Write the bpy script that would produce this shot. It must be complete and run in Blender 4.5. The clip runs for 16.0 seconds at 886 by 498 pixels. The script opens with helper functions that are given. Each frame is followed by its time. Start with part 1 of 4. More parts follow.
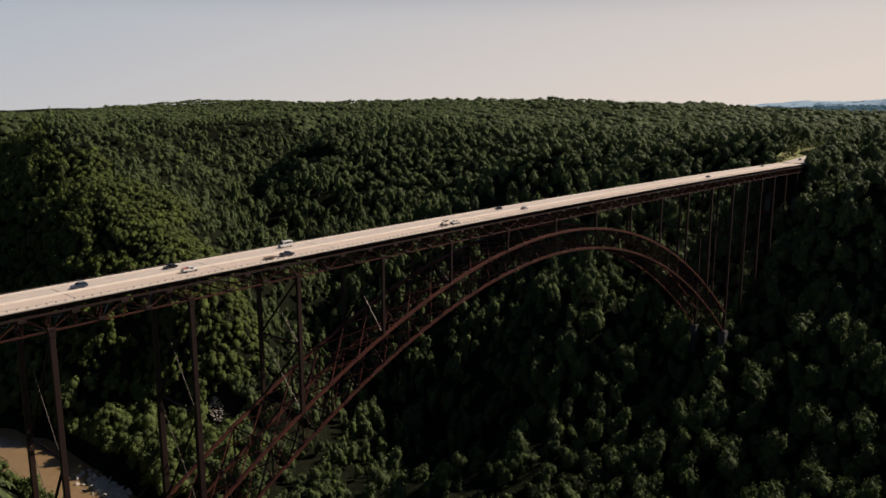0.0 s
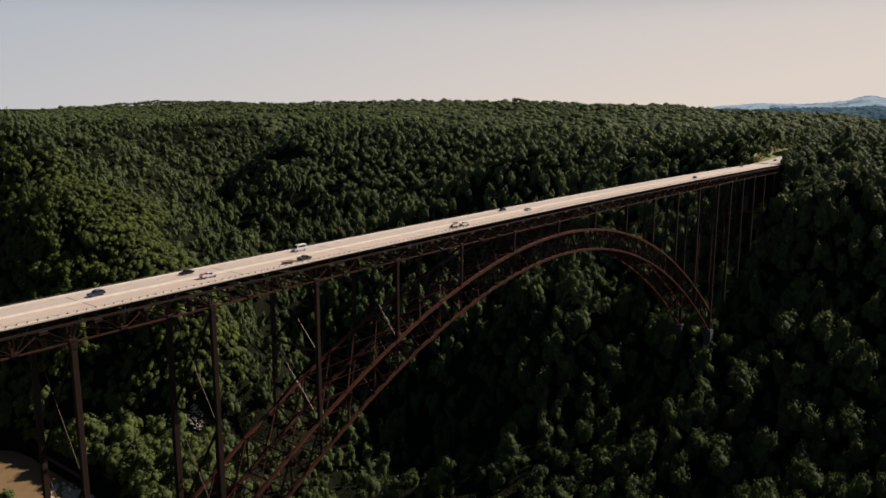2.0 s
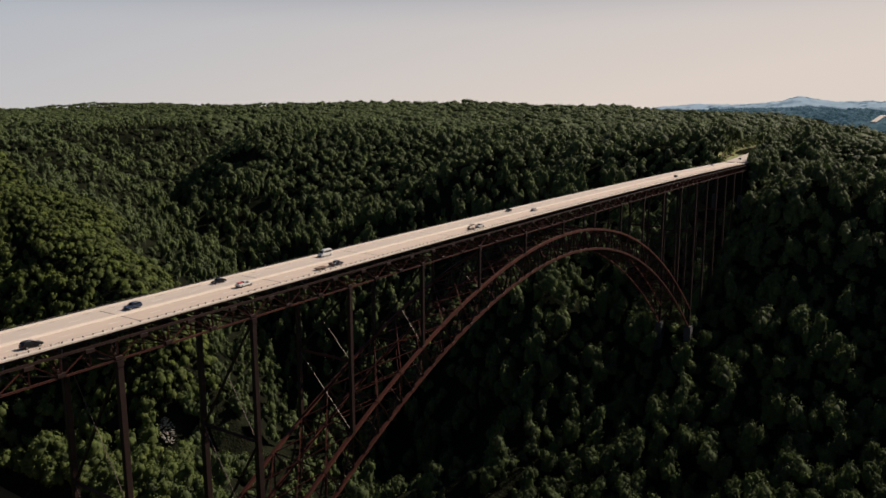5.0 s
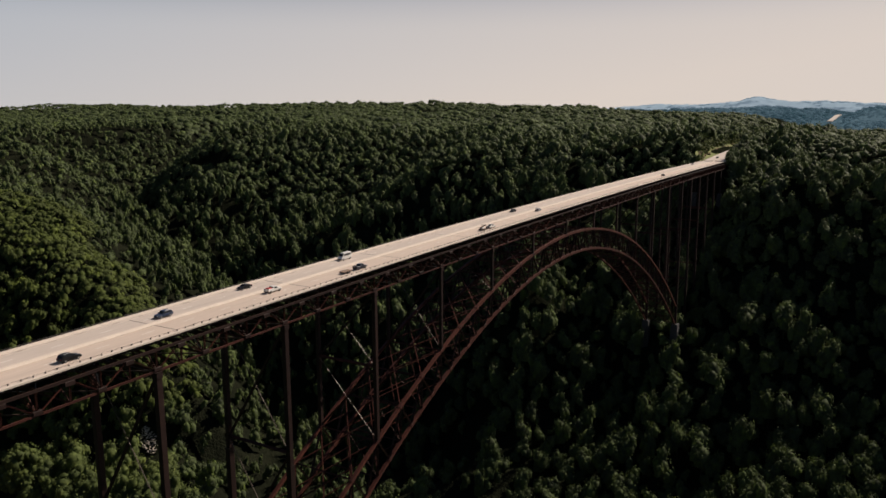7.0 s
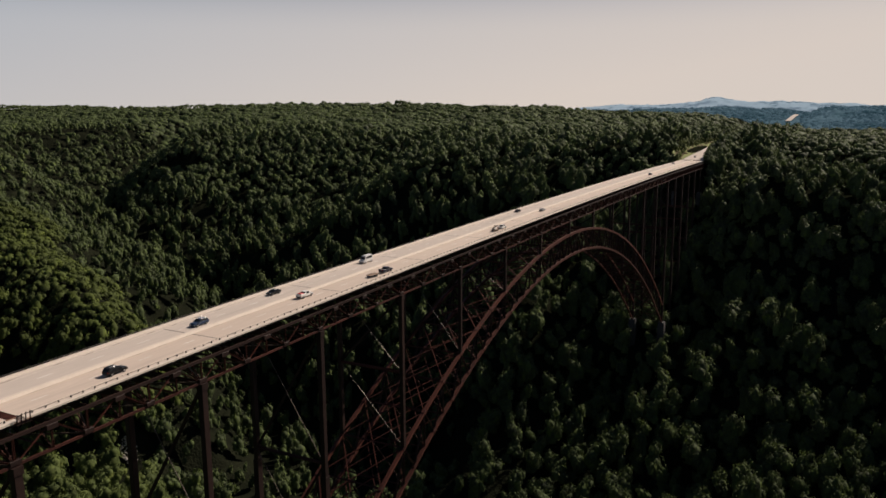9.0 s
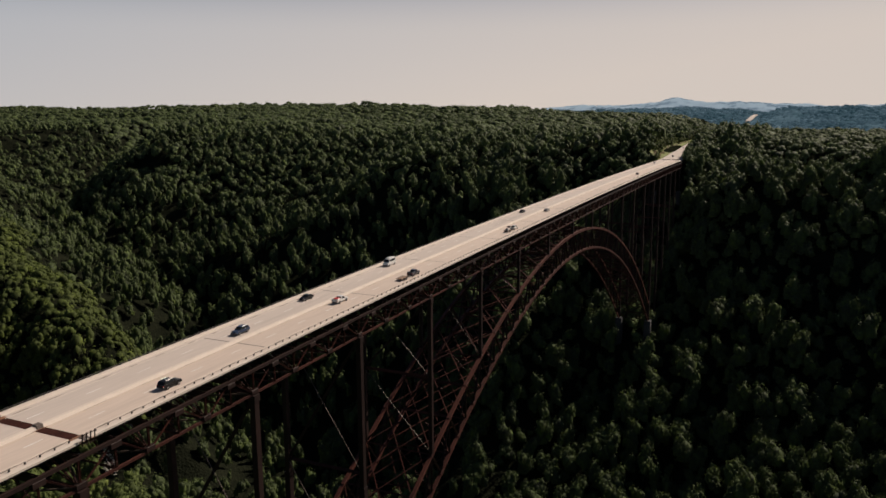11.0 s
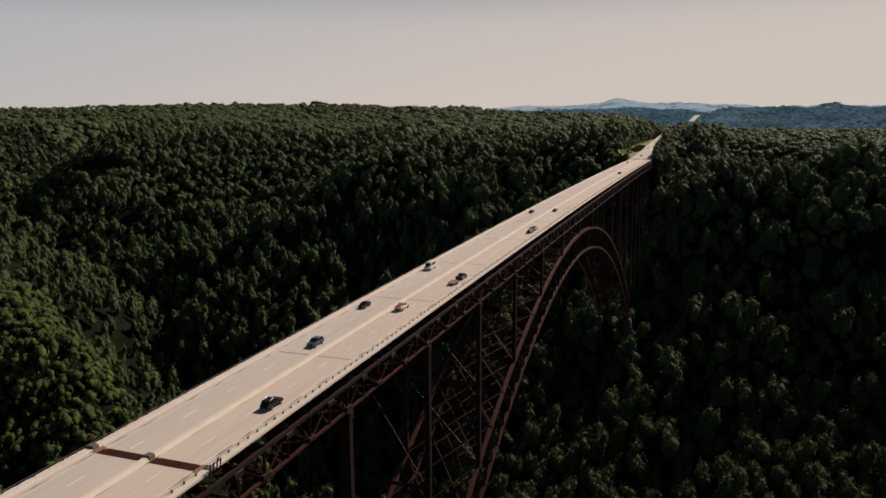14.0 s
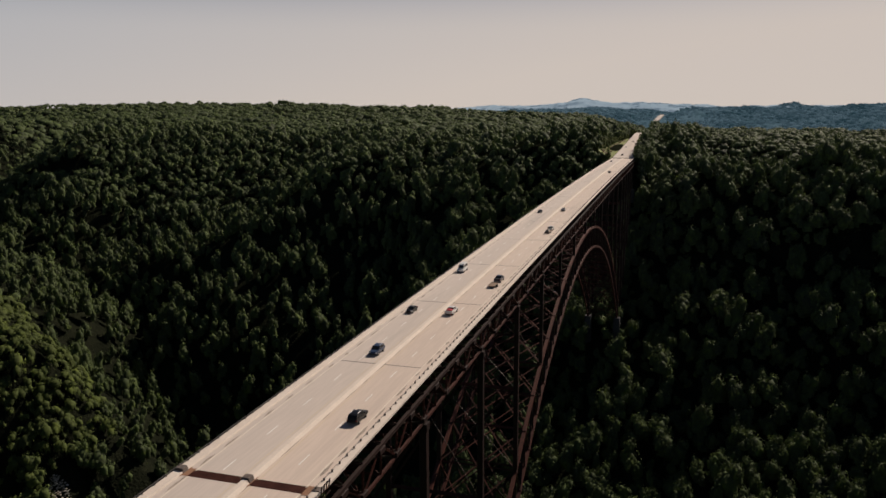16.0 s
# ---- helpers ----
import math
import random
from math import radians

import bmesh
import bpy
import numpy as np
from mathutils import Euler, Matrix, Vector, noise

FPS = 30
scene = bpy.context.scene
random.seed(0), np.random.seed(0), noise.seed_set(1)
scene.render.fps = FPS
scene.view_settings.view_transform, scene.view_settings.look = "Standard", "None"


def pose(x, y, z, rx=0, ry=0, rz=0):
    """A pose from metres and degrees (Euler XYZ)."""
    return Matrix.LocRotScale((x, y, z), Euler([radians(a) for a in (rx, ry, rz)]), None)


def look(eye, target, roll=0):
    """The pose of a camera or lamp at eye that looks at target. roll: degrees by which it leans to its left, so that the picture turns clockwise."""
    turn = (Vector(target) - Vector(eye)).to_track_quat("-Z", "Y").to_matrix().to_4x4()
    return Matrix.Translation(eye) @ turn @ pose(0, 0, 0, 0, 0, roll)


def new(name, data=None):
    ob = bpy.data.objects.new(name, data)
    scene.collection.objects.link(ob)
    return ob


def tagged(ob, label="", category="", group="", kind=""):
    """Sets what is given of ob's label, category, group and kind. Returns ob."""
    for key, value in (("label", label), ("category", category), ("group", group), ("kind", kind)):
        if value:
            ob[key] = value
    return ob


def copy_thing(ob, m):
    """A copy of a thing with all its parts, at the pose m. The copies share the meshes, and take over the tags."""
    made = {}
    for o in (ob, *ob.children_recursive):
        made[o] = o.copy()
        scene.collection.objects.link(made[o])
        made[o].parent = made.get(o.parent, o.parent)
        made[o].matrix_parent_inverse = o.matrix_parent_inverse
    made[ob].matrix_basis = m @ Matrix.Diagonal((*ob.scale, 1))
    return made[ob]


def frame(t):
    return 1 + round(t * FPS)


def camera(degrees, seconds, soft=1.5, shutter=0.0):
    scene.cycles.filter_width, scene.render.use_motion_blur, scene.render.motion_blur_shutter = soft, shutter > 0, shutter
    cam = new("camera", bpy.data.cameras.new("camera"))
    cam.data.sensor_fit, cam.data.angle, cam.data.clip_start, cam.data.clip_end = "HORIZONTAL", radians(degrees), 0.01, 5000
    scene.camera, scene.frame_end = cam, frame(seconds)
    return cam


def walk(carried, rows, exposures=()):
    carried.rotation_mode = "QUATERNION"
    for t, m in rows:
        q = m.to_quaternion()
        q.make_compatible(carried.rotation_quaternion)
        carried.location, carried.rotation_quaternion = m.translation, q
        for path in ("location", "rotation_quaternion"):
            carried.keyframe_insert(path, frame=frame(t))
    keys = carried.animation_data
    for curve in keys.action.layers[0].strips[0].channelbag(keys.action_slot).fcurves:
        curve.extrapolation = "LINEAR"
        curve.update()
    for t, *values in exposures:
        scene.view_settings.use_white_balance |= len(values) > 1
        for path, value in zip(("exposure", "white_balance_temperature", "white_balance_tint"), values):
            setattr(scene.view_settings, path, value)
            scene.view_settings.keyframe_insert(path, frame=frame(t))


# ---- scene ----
# The drone: seconds, place, heading (left of the bridge's axis), downward tilt, roll.
FLIGHT = [
    (0, 227.11, -81.20, 53.03, 40.882, 10.468, 0.028),
    (1, 216.55, -86.09, 52.63, 39.319, 10.394, 0.108),
    (2, 206.03, -90.75, 52.25, 37.789, 10.336, 0.124),
    (3, 195.54, -95.15, 51.89, 36.283, 10.290, 0.092),
    (4, 185.06, -99.30, 51.56, 34.793, 10.252, 0.030),
    (5, 174.58, -103.17, 51.25, 33.314, 10.220, -0.050),
    (6, 164.09, -106.78, 50.95, 31.840, 10.193, -0.135),
    (7, 153.57, -110.09, 50.68, 30.368, 10.168, -0.218),
    (8, 143.00, -113.12, 50.42, 28.895, 10.145, -0.290),
    (9, 132.37, -115.84, 50.17, 27.420, 10.124, -0.347),
    (10, 121.67, -118.24, 49.94, 25.943, 10.106, -0.386),
    (11, 110.88, -120.33, 49.73, 24.465, 10.090, -0.407),
    (12, 99.98, -122.09, 49.52, 22.989, 10.078, -0.411),
    (13, 88.97, -123.51, 49.33, 21.520, 10.072, -0.403),
    (14, 77.83, -124.58, 49.15, 20.061, 10.075, -0.389),
    (15, 66.54, -125.30, 48.98, 18.620, 10.090, -0.377),
    (16, 55.08, -125.66, 48.81, 17.204, 10.120, -0.378),
]
cam = camera(61.00, 16.0, soft=1.55)
walk(cam, [(t, pose(x, y, z, 90 - tilt, 0, turn) @ pose(0, 0, 0, 0, 0, roll)) for t, x, y, z, turn, tilt, roll in FLIGHT],
     exposures=[(0, 0.16), (6, 0.12), (10, 0.02), (13, -0.08), (16, -0.12)])

# ---- light ----
SUN_TURN, SUN_HEIGHT = 26.0, 39.7      # degrees right of the bridge's axis, above the horizon
world = bpy.data.worlds.new("sky")
scene.world = world
world.use_nodes = True
wn = world.node_tree.nodes
sky = wn.new("ShaderNodeTexSky")
sky.sky_type, sky.sun_disc = "NISHITA", False
sky.sun_elevation, sky.sun_rotation = radians(SUN_HEIGHT), radians(SUN_TURN)
sky.altitude, sky.air_density, sky.dust_density, sky.ozone_density = 300, 0.45, 0.5, 0.6
# summer haze: pale low over the horizon, warmer towards the sun, thinning out upwards
wl = world.node_tree.links


def world_node(kind, a=None, b=None, c=None, op=None):
    n = wn.new(kind)
    if op:
        n.operation = op
    for k, v in enumerate((a, b, c)):
        if hasattr(v, "is_output"):
            wl.new(v, n.inputs[k])
        elif v is not None:
            n.inputs[k].default_value = v
    return n


way = wn.new("ShaderNodeTexCoord").outputs["Generated"]
height = world_node("ShaderNodeSeparateXYZ", way).outputs["Z"]
sunward = world_node("ShaderNodeVectorMath", way, (math.sin(radians(SUN_TURN)), math.cos(radians(SUN_TURN)), 0), op="DOT_PRODUCT").outputs["Value"]
cool = world_node("ShaderNodeMath", height, 2.6, 0.55, op="MULTIPLY_ADD").outputs[0]
cool = world_node("ShaderNodeMath", sunward, -0.85, cool, op="MULTIPLY_ADD")
cool.use_clamp = True
tone = wn.new("ShaderNodeMix")
tone.data_type = "RGBA"
tone.inputs["A"].default_value, tone.inputs["B"].default_value = (13.3, 11.6, 10.4, 1), (7.9, 8.65, 9.75, 1)
wl.new(cool.outputs[0], tone.inputs["Factor"])
haze = wn.new("ShaderNodeMapRange")
haze.interpolation_type = "SMOOTHSTEP"
for key, value in (("From Min", 0.10), ("From Max", 0.24), ("To Min", 0.96), ("To Max", 0.0)):
    haze.inputs[key].default_value = value
wl.new(height, haze.inputs["Value"])
air = wn.new("ShaderNodeMix")
air.data_type = "RGBA"
wl.new(haze.outputs[0], air.inputs["Factor"])
wl.new(sky.outputs[0], air.inputs["A"])
wl.new(tone.outputs["Result"], air.inputs["B"])
wl.new(air.outputs["Result"], wn["Background"].inputs["Color"])
wn["Background"].inputs["Strength"].default_value = 0.05
lamp = bpy.data.lights.new("sun", "SUN")
lamp.energy, lamp.angle, lamp.color = 4.65, radians(0.6), (1.0, 0.86, 0.73)
sun = new("sun", lamp)
sun.matrix_world = look((0, 0, 0), (-math.sin(radians(SUN_TURN)) * math.cos(radians(SUN_HEIGHT)),
                                    -math.cos(radians(SUN_TURN)) * math.cos(radians(SUN_HEIGHT)), -math.sin(radians(SUN_HEIGHT))))


# ---- materials ----
def material(name, dark, light, rough=0.8, metal=0.0, scale=0.5, fine=6.0, bump=0.0, spot=None, spot_at=(0.62, 0.75), random_mix=0.0, island=0.0, stretch=(1, 1, 1), relief=0.05):
    """A surface with two scales of variation between two colours, an optional third colour in blotches, and relief."""
    m = bpy.data.materials.new(name)
    m.use_nodes = True
    n, l = m.node_tree.nodes, m.node_tree.links
    b = n["Principled BSDF"]
    b.inputs["Roughness"].default_value, b.inputs["Metallic"].default_value = rough, metal
    geo = n.new("ShaderNodeNewGeometry")
    mp = n.new("ShaderNodeMapping")
    mp.inputs["Scale"].default_value = stretch
    l.new(geo.outputs["Position"], mp.inputs["Vector"])
    big, small = n.new("ShaderNodeTexNoise"), n.new("ShaderNodeTexNoise")
    for t, s, d in ((big, scale, 3), (small, fine, 4)):
        t.inputs["Scale"].default_value, t.inputs["Detail"].default_value = s, d
        l.new(mp.outputs[0], t.inputs["Vector"])
    add = n.new("ShaderNodeMath")
    add.operation = "ADD"
    l.new(big.outputs["Fac"], add.inputs[0]), l.new(small.outputs["Fac"], add.inputs[1])
    value = add.outputs[0]
    low, high = 0.7, 1.3
    for amount, socket in ((random_mix, n.new("ShaderNodeObjectInfo").outputs["Random"]), (island, geo.outputs["Random Per Island"])):
        if amount:
            k = n.new("ShaderNodeMath")
            k.operation = "MULTIPLY_ADD"
            k.inputs[1].default_value = amount
            l.new(socket, k.inputs[0]), l.new(value, k.inputs[2])
            value, high, low = k.outputs[0], high + amount * 0.75, low + amount * 0.25
    r = n.new("ShaderNodeMapRange")
    r.inputs["From Min"].default_value, r.inputs["From Max"].default_value = low, high
    l.new(value, r.inputs["Value"])
    mix = n.new("ShaderNodeMix")
    mix.data_type = "RGBA"
    mix.inputs["A"].default_value, mix.inputs["B"].default_value = (*dark, 1), (*light, 1)
    l.new(r.outputs[0], mix.inputs["Factor"])
    colour = mix.outputs["Result"]
    if spot:
        t = n.new("ShaderNodeTexNoise")
        t.inputs["Scale"].default_value, t.inputs["Detail"].default_value = scale * 2.3, 5
        l.new(mp.outputs[0], t.inputs["Vector"])
        k = n.new("ShaderNodeMapRange")
        k.inputs["From Min"].default_value, k.inputs["From Max"].default_value = spot_at
        l.new(t.outputs["Fac"], k.inputs["Value"])
        mix2 = n.new("ShaderNodeMix")
        mix2.data_type = "RGBA"
        mix2.inputs["B"].default_value = (*spot, 1)
        l.new(colour, mix2.inputs["A"]), l.new(k.outputs[0], mix2.inputs["Factor"])
        colour = mix2.outputs["Result"]
    l.new(colour, b.inputs["Base Color"])
    if bump:
        k = n.new("ShaderNodeBump")
        k.inputs["Strength"].default_value, k.inputs["Distance"].default_value = bump, relief
        l.new(small.outputs["Fac"], k.inputs["Height"]), l.new(k.outputs[0], b.inputs["Normal"])
    return m


FOLIAGE = material("foliage", (0.043, 0.051, 0.034), (0.106, 0.145, 0.047), 0.7, scale=0.08, fine=0.5, island=0.2, spot=(0.146, 0.200, 0.037), spot_at=(0.56, 0.76), bump=0.6, relief=0.5)
# Yellower leaves: sunlight on the spur is put into their colour.
FOLIAGE_SUNLIT = material("sunlit_yellow_foliage", (0.038, 0.048, 0.018), (0.098, 0.128, 0.030), 0.7, scale=0.05, fine=0.8, island=0.2, spot=(0.142, 0.180, 0.036), spot_at=(0.52, 0.72), bump=0.6, relief=0.5)

# Paler copy of FOLIAGE: sun on the riverside trees is in the colour.
FOLIAGE_BANK_LIT = material("sunlit_bank_foliage", (0.050, 0.066, 0.026), (0.124, 0.160, 0.046), 0.7, scale=0.06, fine=0.8, island=0.2, spot=(0.172, 0.208, 0.055), spot_at=(0.54, 0.74), bump=0.6, relief=0.5)


def leafy(m, share):
    """Lets part of the light through the leaves."""
    n, l = m.node_tree.nodes, m.node_tree.links
    b = n["Principled BSDF"]
    b.inputs["Specular IOR Level"].default_value = 0.12
    t, mix = n.new("ShaderNodeBsdfTranslucent"), n.new("ShaderNodeMixShader")
    mix.inputs[0].default_value = share
    l.new(b.inputs["Base Color"].links[0].from_socket, t.inputs["Color"])
    l.new(b.outputs[0], mix.inputs[1]), l.new(t.outputs[0], mix.inputs[2])
    l.new(mix.outputs[0], n["Material Output"].inputs["Surface"])


for m in (FOLIAGE, FOLIAGE_SUNLIT, FOLIAGE_BANK_LIT):
    leafy(m, 0.24)
# Darker than soil: shade under the trees is put into this colour.
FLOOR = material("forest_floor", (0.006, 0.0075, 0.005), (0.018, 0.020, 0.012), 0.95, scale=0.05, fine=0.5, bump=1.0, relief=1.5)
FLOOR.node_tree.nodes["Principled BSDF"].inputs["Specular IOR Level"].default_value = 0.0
GRASS = material("verge_grass", (0.09, 0.13, 0.02), (0.22, 0.23, 0.05), 0.9, scale=0.06, fine=1.5)
BARK = material("bark", (0.03, 0.024, 0.018), (0.09, 0.075, 0.06), 0.9, scale=0.8, fine=5)
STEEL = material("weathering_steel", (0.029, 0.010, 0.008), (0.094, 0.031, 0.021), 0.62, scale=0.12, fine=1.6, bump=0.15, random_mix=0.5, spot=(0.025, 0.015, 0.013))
# Darker copy of STEEL; shade under the deck and arch is in the colour.
STEEL_DARK = material("dark_shaded_steel", (0.014, 0.008, 0.007), (0.031, 0.016, 0.013), 0.6, scale=0.12, fine=1.6, bump=0.15, random_mix=0.4)
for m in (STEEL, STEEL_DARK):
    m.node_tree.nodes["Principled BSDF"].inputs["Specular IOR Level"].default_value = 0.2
CONCRETE = material("deck_concrete", (0.479, 0.416, 0.369), (0.567, 0.488, 0.431), 0.85, scale=0.09, fine=2.5, bump=0.1, spot=(0.407, 0.358, 0.314), spot_at=(0.58, 0.78), stretch=(1, 0.06, 1))
PARAPET = material("parapet_concrete", (0.572, 0.495, 0.424), (0.660, 0.578, 0.501), 0.85, scale=0.25, fine=3.0, bump=0.1, spot=(0.363, 0.297, 0.242), spot_at=(0.66, 0.82))
# Far below plain concrete's tone: the piers' shade is in this colour.
PIER = material("pier_concrete", (0.034, 0.033, 0.036), (0.060, 0.058, 0.060), 0.9, scale=0.1, fine=1.5, bump=0.2)
PAINT_WHITE = material("white_road_paint", (0.62, 0.60, 0.56), (0.80, 0.78, 0.74), 0.6, scale=0.6, fine=8)
PAINT_PALE = material("worn_edge_paint", (0.562, 0.486, 0.389), (0.756, 0.691, 0.594), 0.7, scale=0.25, fine=5)
GRIME = material("gutter_grime", (0.220, 0.182, 0.149), (0.396, 0.330, 0.275), 0.95, scale=0.5, fine=4, spot=(0.143, 0.121, 0.099), spot_at=(0.55, 0.75))
PAINT_YELLOW = material("yellow_road_paint", (0.50, 0.41, 0.29), (0.58, 0.48, 0.35), 0.6, scale=0.6, fine=8)
RAIL_STEEL = material("rail_steel", (0.05, 0.045, 0.045), (0.11, 0.10, 0.095), 0.55, metal=0.4, scale=0.6, fine=8)
JOINT_STEEL = material("joint_steel", (0.022, 0.008, 0.006), (0.062, 0.024, 0.018), 0.8, metal=0.0, scale=0.7, fine=6, spot=(0.085, 0.050, 0.044), spot_at=(0.66, 0.84))
JOINT_STEEL.node_tree.nodes["Principled BSDF"].inputs["Specular IOR Level"].default_value = 0.05
JOINT_COVER = material("joint_cover_steel", (0.055, 0.040, 0.034), (0.16, 0.125, 0.105), 0.7, scale=0.9, fine=5, spot=(0.20, 0.10, 0.05), spot_at=(0.6, 0.78))
RUST = material("rust_stain", (0.16, 0.075, 0.04), (0.30, 0.16, 0.09), 0.85, scale=0.8, fine=5)
SEAM = material("deck_seam", (0.17, 0.155, 0.14), (0.25, 0.225, 0.20), 0.9, scale=0.5, fine=6)
WATER = material("river_water", (0.21, 0.138, 0.066), (0.26, 0.175, 0.09), 0.18, scale=0.01, fine=0.15, bump=0.25)
ROCK = material("river_rock", (0.32, 0.28, 0.24), (0.54, 0.49, 0.44), 0.9, scale=0.3, fine=2.0, bump=0.4)
FAR_HILLS = material("hazed_mountain", (0.15, 0.195, 0.235), (0.175, 0.222, 0.262), 1.0, scale=0.004, fine=0.012)
HILLS = material("hazed_hills", (0.012, 0.032, 0.042), (0.070, 0.108, 0.134), 1.0, scale=0.006, fine=0.055, island=0.6)
# Haze is painted in: bluish base colours that also glow.
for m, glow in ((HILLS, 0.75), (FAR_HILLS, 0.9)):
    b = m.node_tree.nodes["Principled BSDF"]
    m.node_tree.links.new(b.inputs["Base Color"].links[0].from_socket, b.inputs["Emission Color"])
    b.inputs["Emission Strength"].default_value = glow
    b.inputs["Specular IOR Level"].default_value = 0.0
CONCRETE_WARM = material("warm_deck_concrete", (0.512, 0.422, 0.358), (0.605, 0.501, 0.425), 0.85, scale=0.09, fine=2.5, bump=0.1, spot=(0.440, 0.363, 0.314), spot_at=(0.58, 0.78), stretch=(1, 0.06, 1))
EARTH = material("bare_earth", (0.16, 0.11, 0.06), (0.30, 0.22, 0.12), 0.95, scale=0.1, fine=1.0, spot=(0.10, 0.12, 0.03), spot_at=(0.5, 0.62))


# ---- helpers for meshes ----
def mesh_object(name, bm, mat, parent=None, label=""):
    me = bpy.data.meshes.new(name)
    bm.to_mesh(me)
    bm.free()
    me.materials.append(mat)
    ob = new(name, me)
    ob.parent = parent
    if label:
        tagged(ob, label)
    return ob


part = mesh_object


def array_mesh(name, verts, faces, mat, soft=False):
    """A triangle mesh from arrays."""
    me = bpy.data.meshes.new(name)
    me.vertices.add(len(verts))
    me.vertices.foreach_set("co", np.asarray(verts, np.float32).ravel())
    me.loops.add(len(faces) * 3)
    me.loops.foreach_set("vertex_index", np.asarray(faces, np.int32).ravel())
    me.polygons.add(len(faces))
    me.polygons.foreach_set("loop_start", np.arange(0, len(faces) * 3, 3, dtype=np.int32))
    if soft:
        me.polygons.foreach_set("use_smooth", np.ones(len(faces), bool))
    me.update(calc_edges=True)
    me.materials.append(mat)
    return me


def box(bm, x0, x1, y0, y1, z0, z1):
    v = [bm.verts.new((x, y, z)) for x in (x0, x1) for y in (y0, y1) for z in (z0, z1)]
    for f in ((0, 1, 3, 2), (4, 6, 7, 5), (0, 4, 5, 1), (2, 3, 7, 6), (0, 2, 6, 4), (1, 5, 7, 3)):
        bm.faces.new([v[i] for i in f])


def strip(bm, section, ys, height, closed=True):
    """Sweeps a section (x, z) along the deck's line, following its grade."""
    rings = [[bm.verts.new((x, y, z + height(y))) for x, z in section] for y in ys]
    n = len(section)
    for a, b in zip(rings, rings[1:]):
        for i in range(n if closed else n - 1):
            bm.faces.new((a[i], a[(i + 1) % n], b[(i + 1) % n], b[i]))
    if closed:
        bm.faces.new(rings[0][::-1])
        bm.faces.new(rings[-1])


def unit_section(name, section, mat):
    """A prism one metre long up z over a closed section, shared by all members of a kind."""
    bm = bmesh.new()
    a = [bm.verts.new((x, y, 0)) for x, y in section]
    b = [bm.verts.new((x, y, 1)) for x, y in section]
    n = len(section)
    for i in range(n):
        bm.faces.new((a[i], a[(i + 1) % n], b[(i + 1) % n], b[i]))
    bm.faces.new(a[::-1])
    bm.faces.new(b)
    me = bpy.data.meshes.new(name)
    bm.to_mesh(me)
    bm.free()
    me.materials.append(mat)
    return me


H = [(-.5, -.5), (.5, -.5), (.5, -.38), (.09, -.38), (.09, .38), (.5, .38), (.5, .5), (-.5, .5), (-.5, .38), (-.09, .38), (-.09, -.38), (-.5, -.38)]
O = [(-.5, -.44), (-.44, -.5), (.44, -.5), (.5, -.44), (.5, .44), (.44, .5), (-.44, .5), (-.5, .44)]
H_STEEL, BOX_STEEL = unit_section("rolled_section", H, STEEL), unit_section("box_section", O, STEEL)
H_DARK, BOX_DARK = unit_section("rolled_section_dark", H, STEEL_DARK), unit_section("box_section_dark", O, STEEL_DARK)


def member(name, a, b, w, h, data, parent, side=(1, 0, 0)):
    """A straight steel member from a to b, w across side and h the other way."""
    a, b = Vector(a), Vector(b)
    z = b - a
    length = z.length
    z.normalize()
    x = Vector(side)
    x = (x - z * x.dot(z))
    x = x.normalized() if x.length > 1e-4 else z.orthogonal().normalized()
    y = z.cross(x)
    m = Matrix((x * w, y * h, z * length)).transposed().to_4x4()
    m.translation = a
    ob = new(name, data)
    ob.parent = parent
    ob.matrix_basis = m
    return ob


# ---- the land ----
def smooth(a, b, v):
    t = np.clip((v - a) / (b - a), 0, 1)
    return t * t * (3 - 2 * t)


def waves(x, y, size, seed, octaves=3):
    """Rolling relief between about -1 and 1."""
    g = np.random.default_rng(seed)
    out, amp = np.zeros(np.broadcast(x, y).shape), 0.5
    for o in range(octaves):
        for _ in range(5):
            a, p = g.uniform(0, 6.283), g.uniform(0, 6.283)
            k = 6.283 / size * 2 ** o * g.uniform(0.7, 1.4)
            out += amp * 0.45 * np.sin(k * (x * np.cos(a) + y * np.sin(a)) + p + 0.8 * np.sin(k * 0.6 * (x * np.sin(a) - y * np.cos(a)) + p))
        amp *= 0.5
    return out


WALL_Y = [-2500, -700, -330, -215, -120, -40, 0, 60, 110, 128, 180, 187, 260, 400, 450, 500, 550, 600, 650, 700, 760, 900, 4000]
WALL_Z = [30, 14, 4, -3, -48, -105, -125, -195, -250, -266, -266, -256, -243, -212, -182, -162, -134, -98, -46, -9, 6, 10, 10]
SHIFT_X = [-1700, -1250, -1000, -820, -650, -480, -270, -100, 0, 60, 150, 400, 900]
SHIFT_D = [-330, -260, -120, 0, 65, 90, 55, -15, 0, 0, -30, -60, -60]
HOLLOW = [(-260, 300, -246), (-380, 350, -236), (-520, 405, -220), (-720, 500, -190), (-885, 635, -158), (-965, 780, -105), (-1010, 960, -55), (-1090, 1250, 12)]
SPUR = [(-1400, 600, 20), (-1173, 485, 28), (-976, 430, 10), (-772, 385, -38), (-690, 365, -56), (-611, 350, -72), (-505, 335, -98), (-450, 331, -120), (-412, 330, -150), (-390, 328, -190), (-360, 320, -232), (-280, 262, -252)]


RIB = [(-30, 700, -6), (-80, 605, -52), (-106, 534, -116), (-135, 465, -168), (-165, 400, -212)]
RAVINE = [(4, 492, -176), (-14, 470, -192), (-28, 399, -214), (-40, 330, -234)]


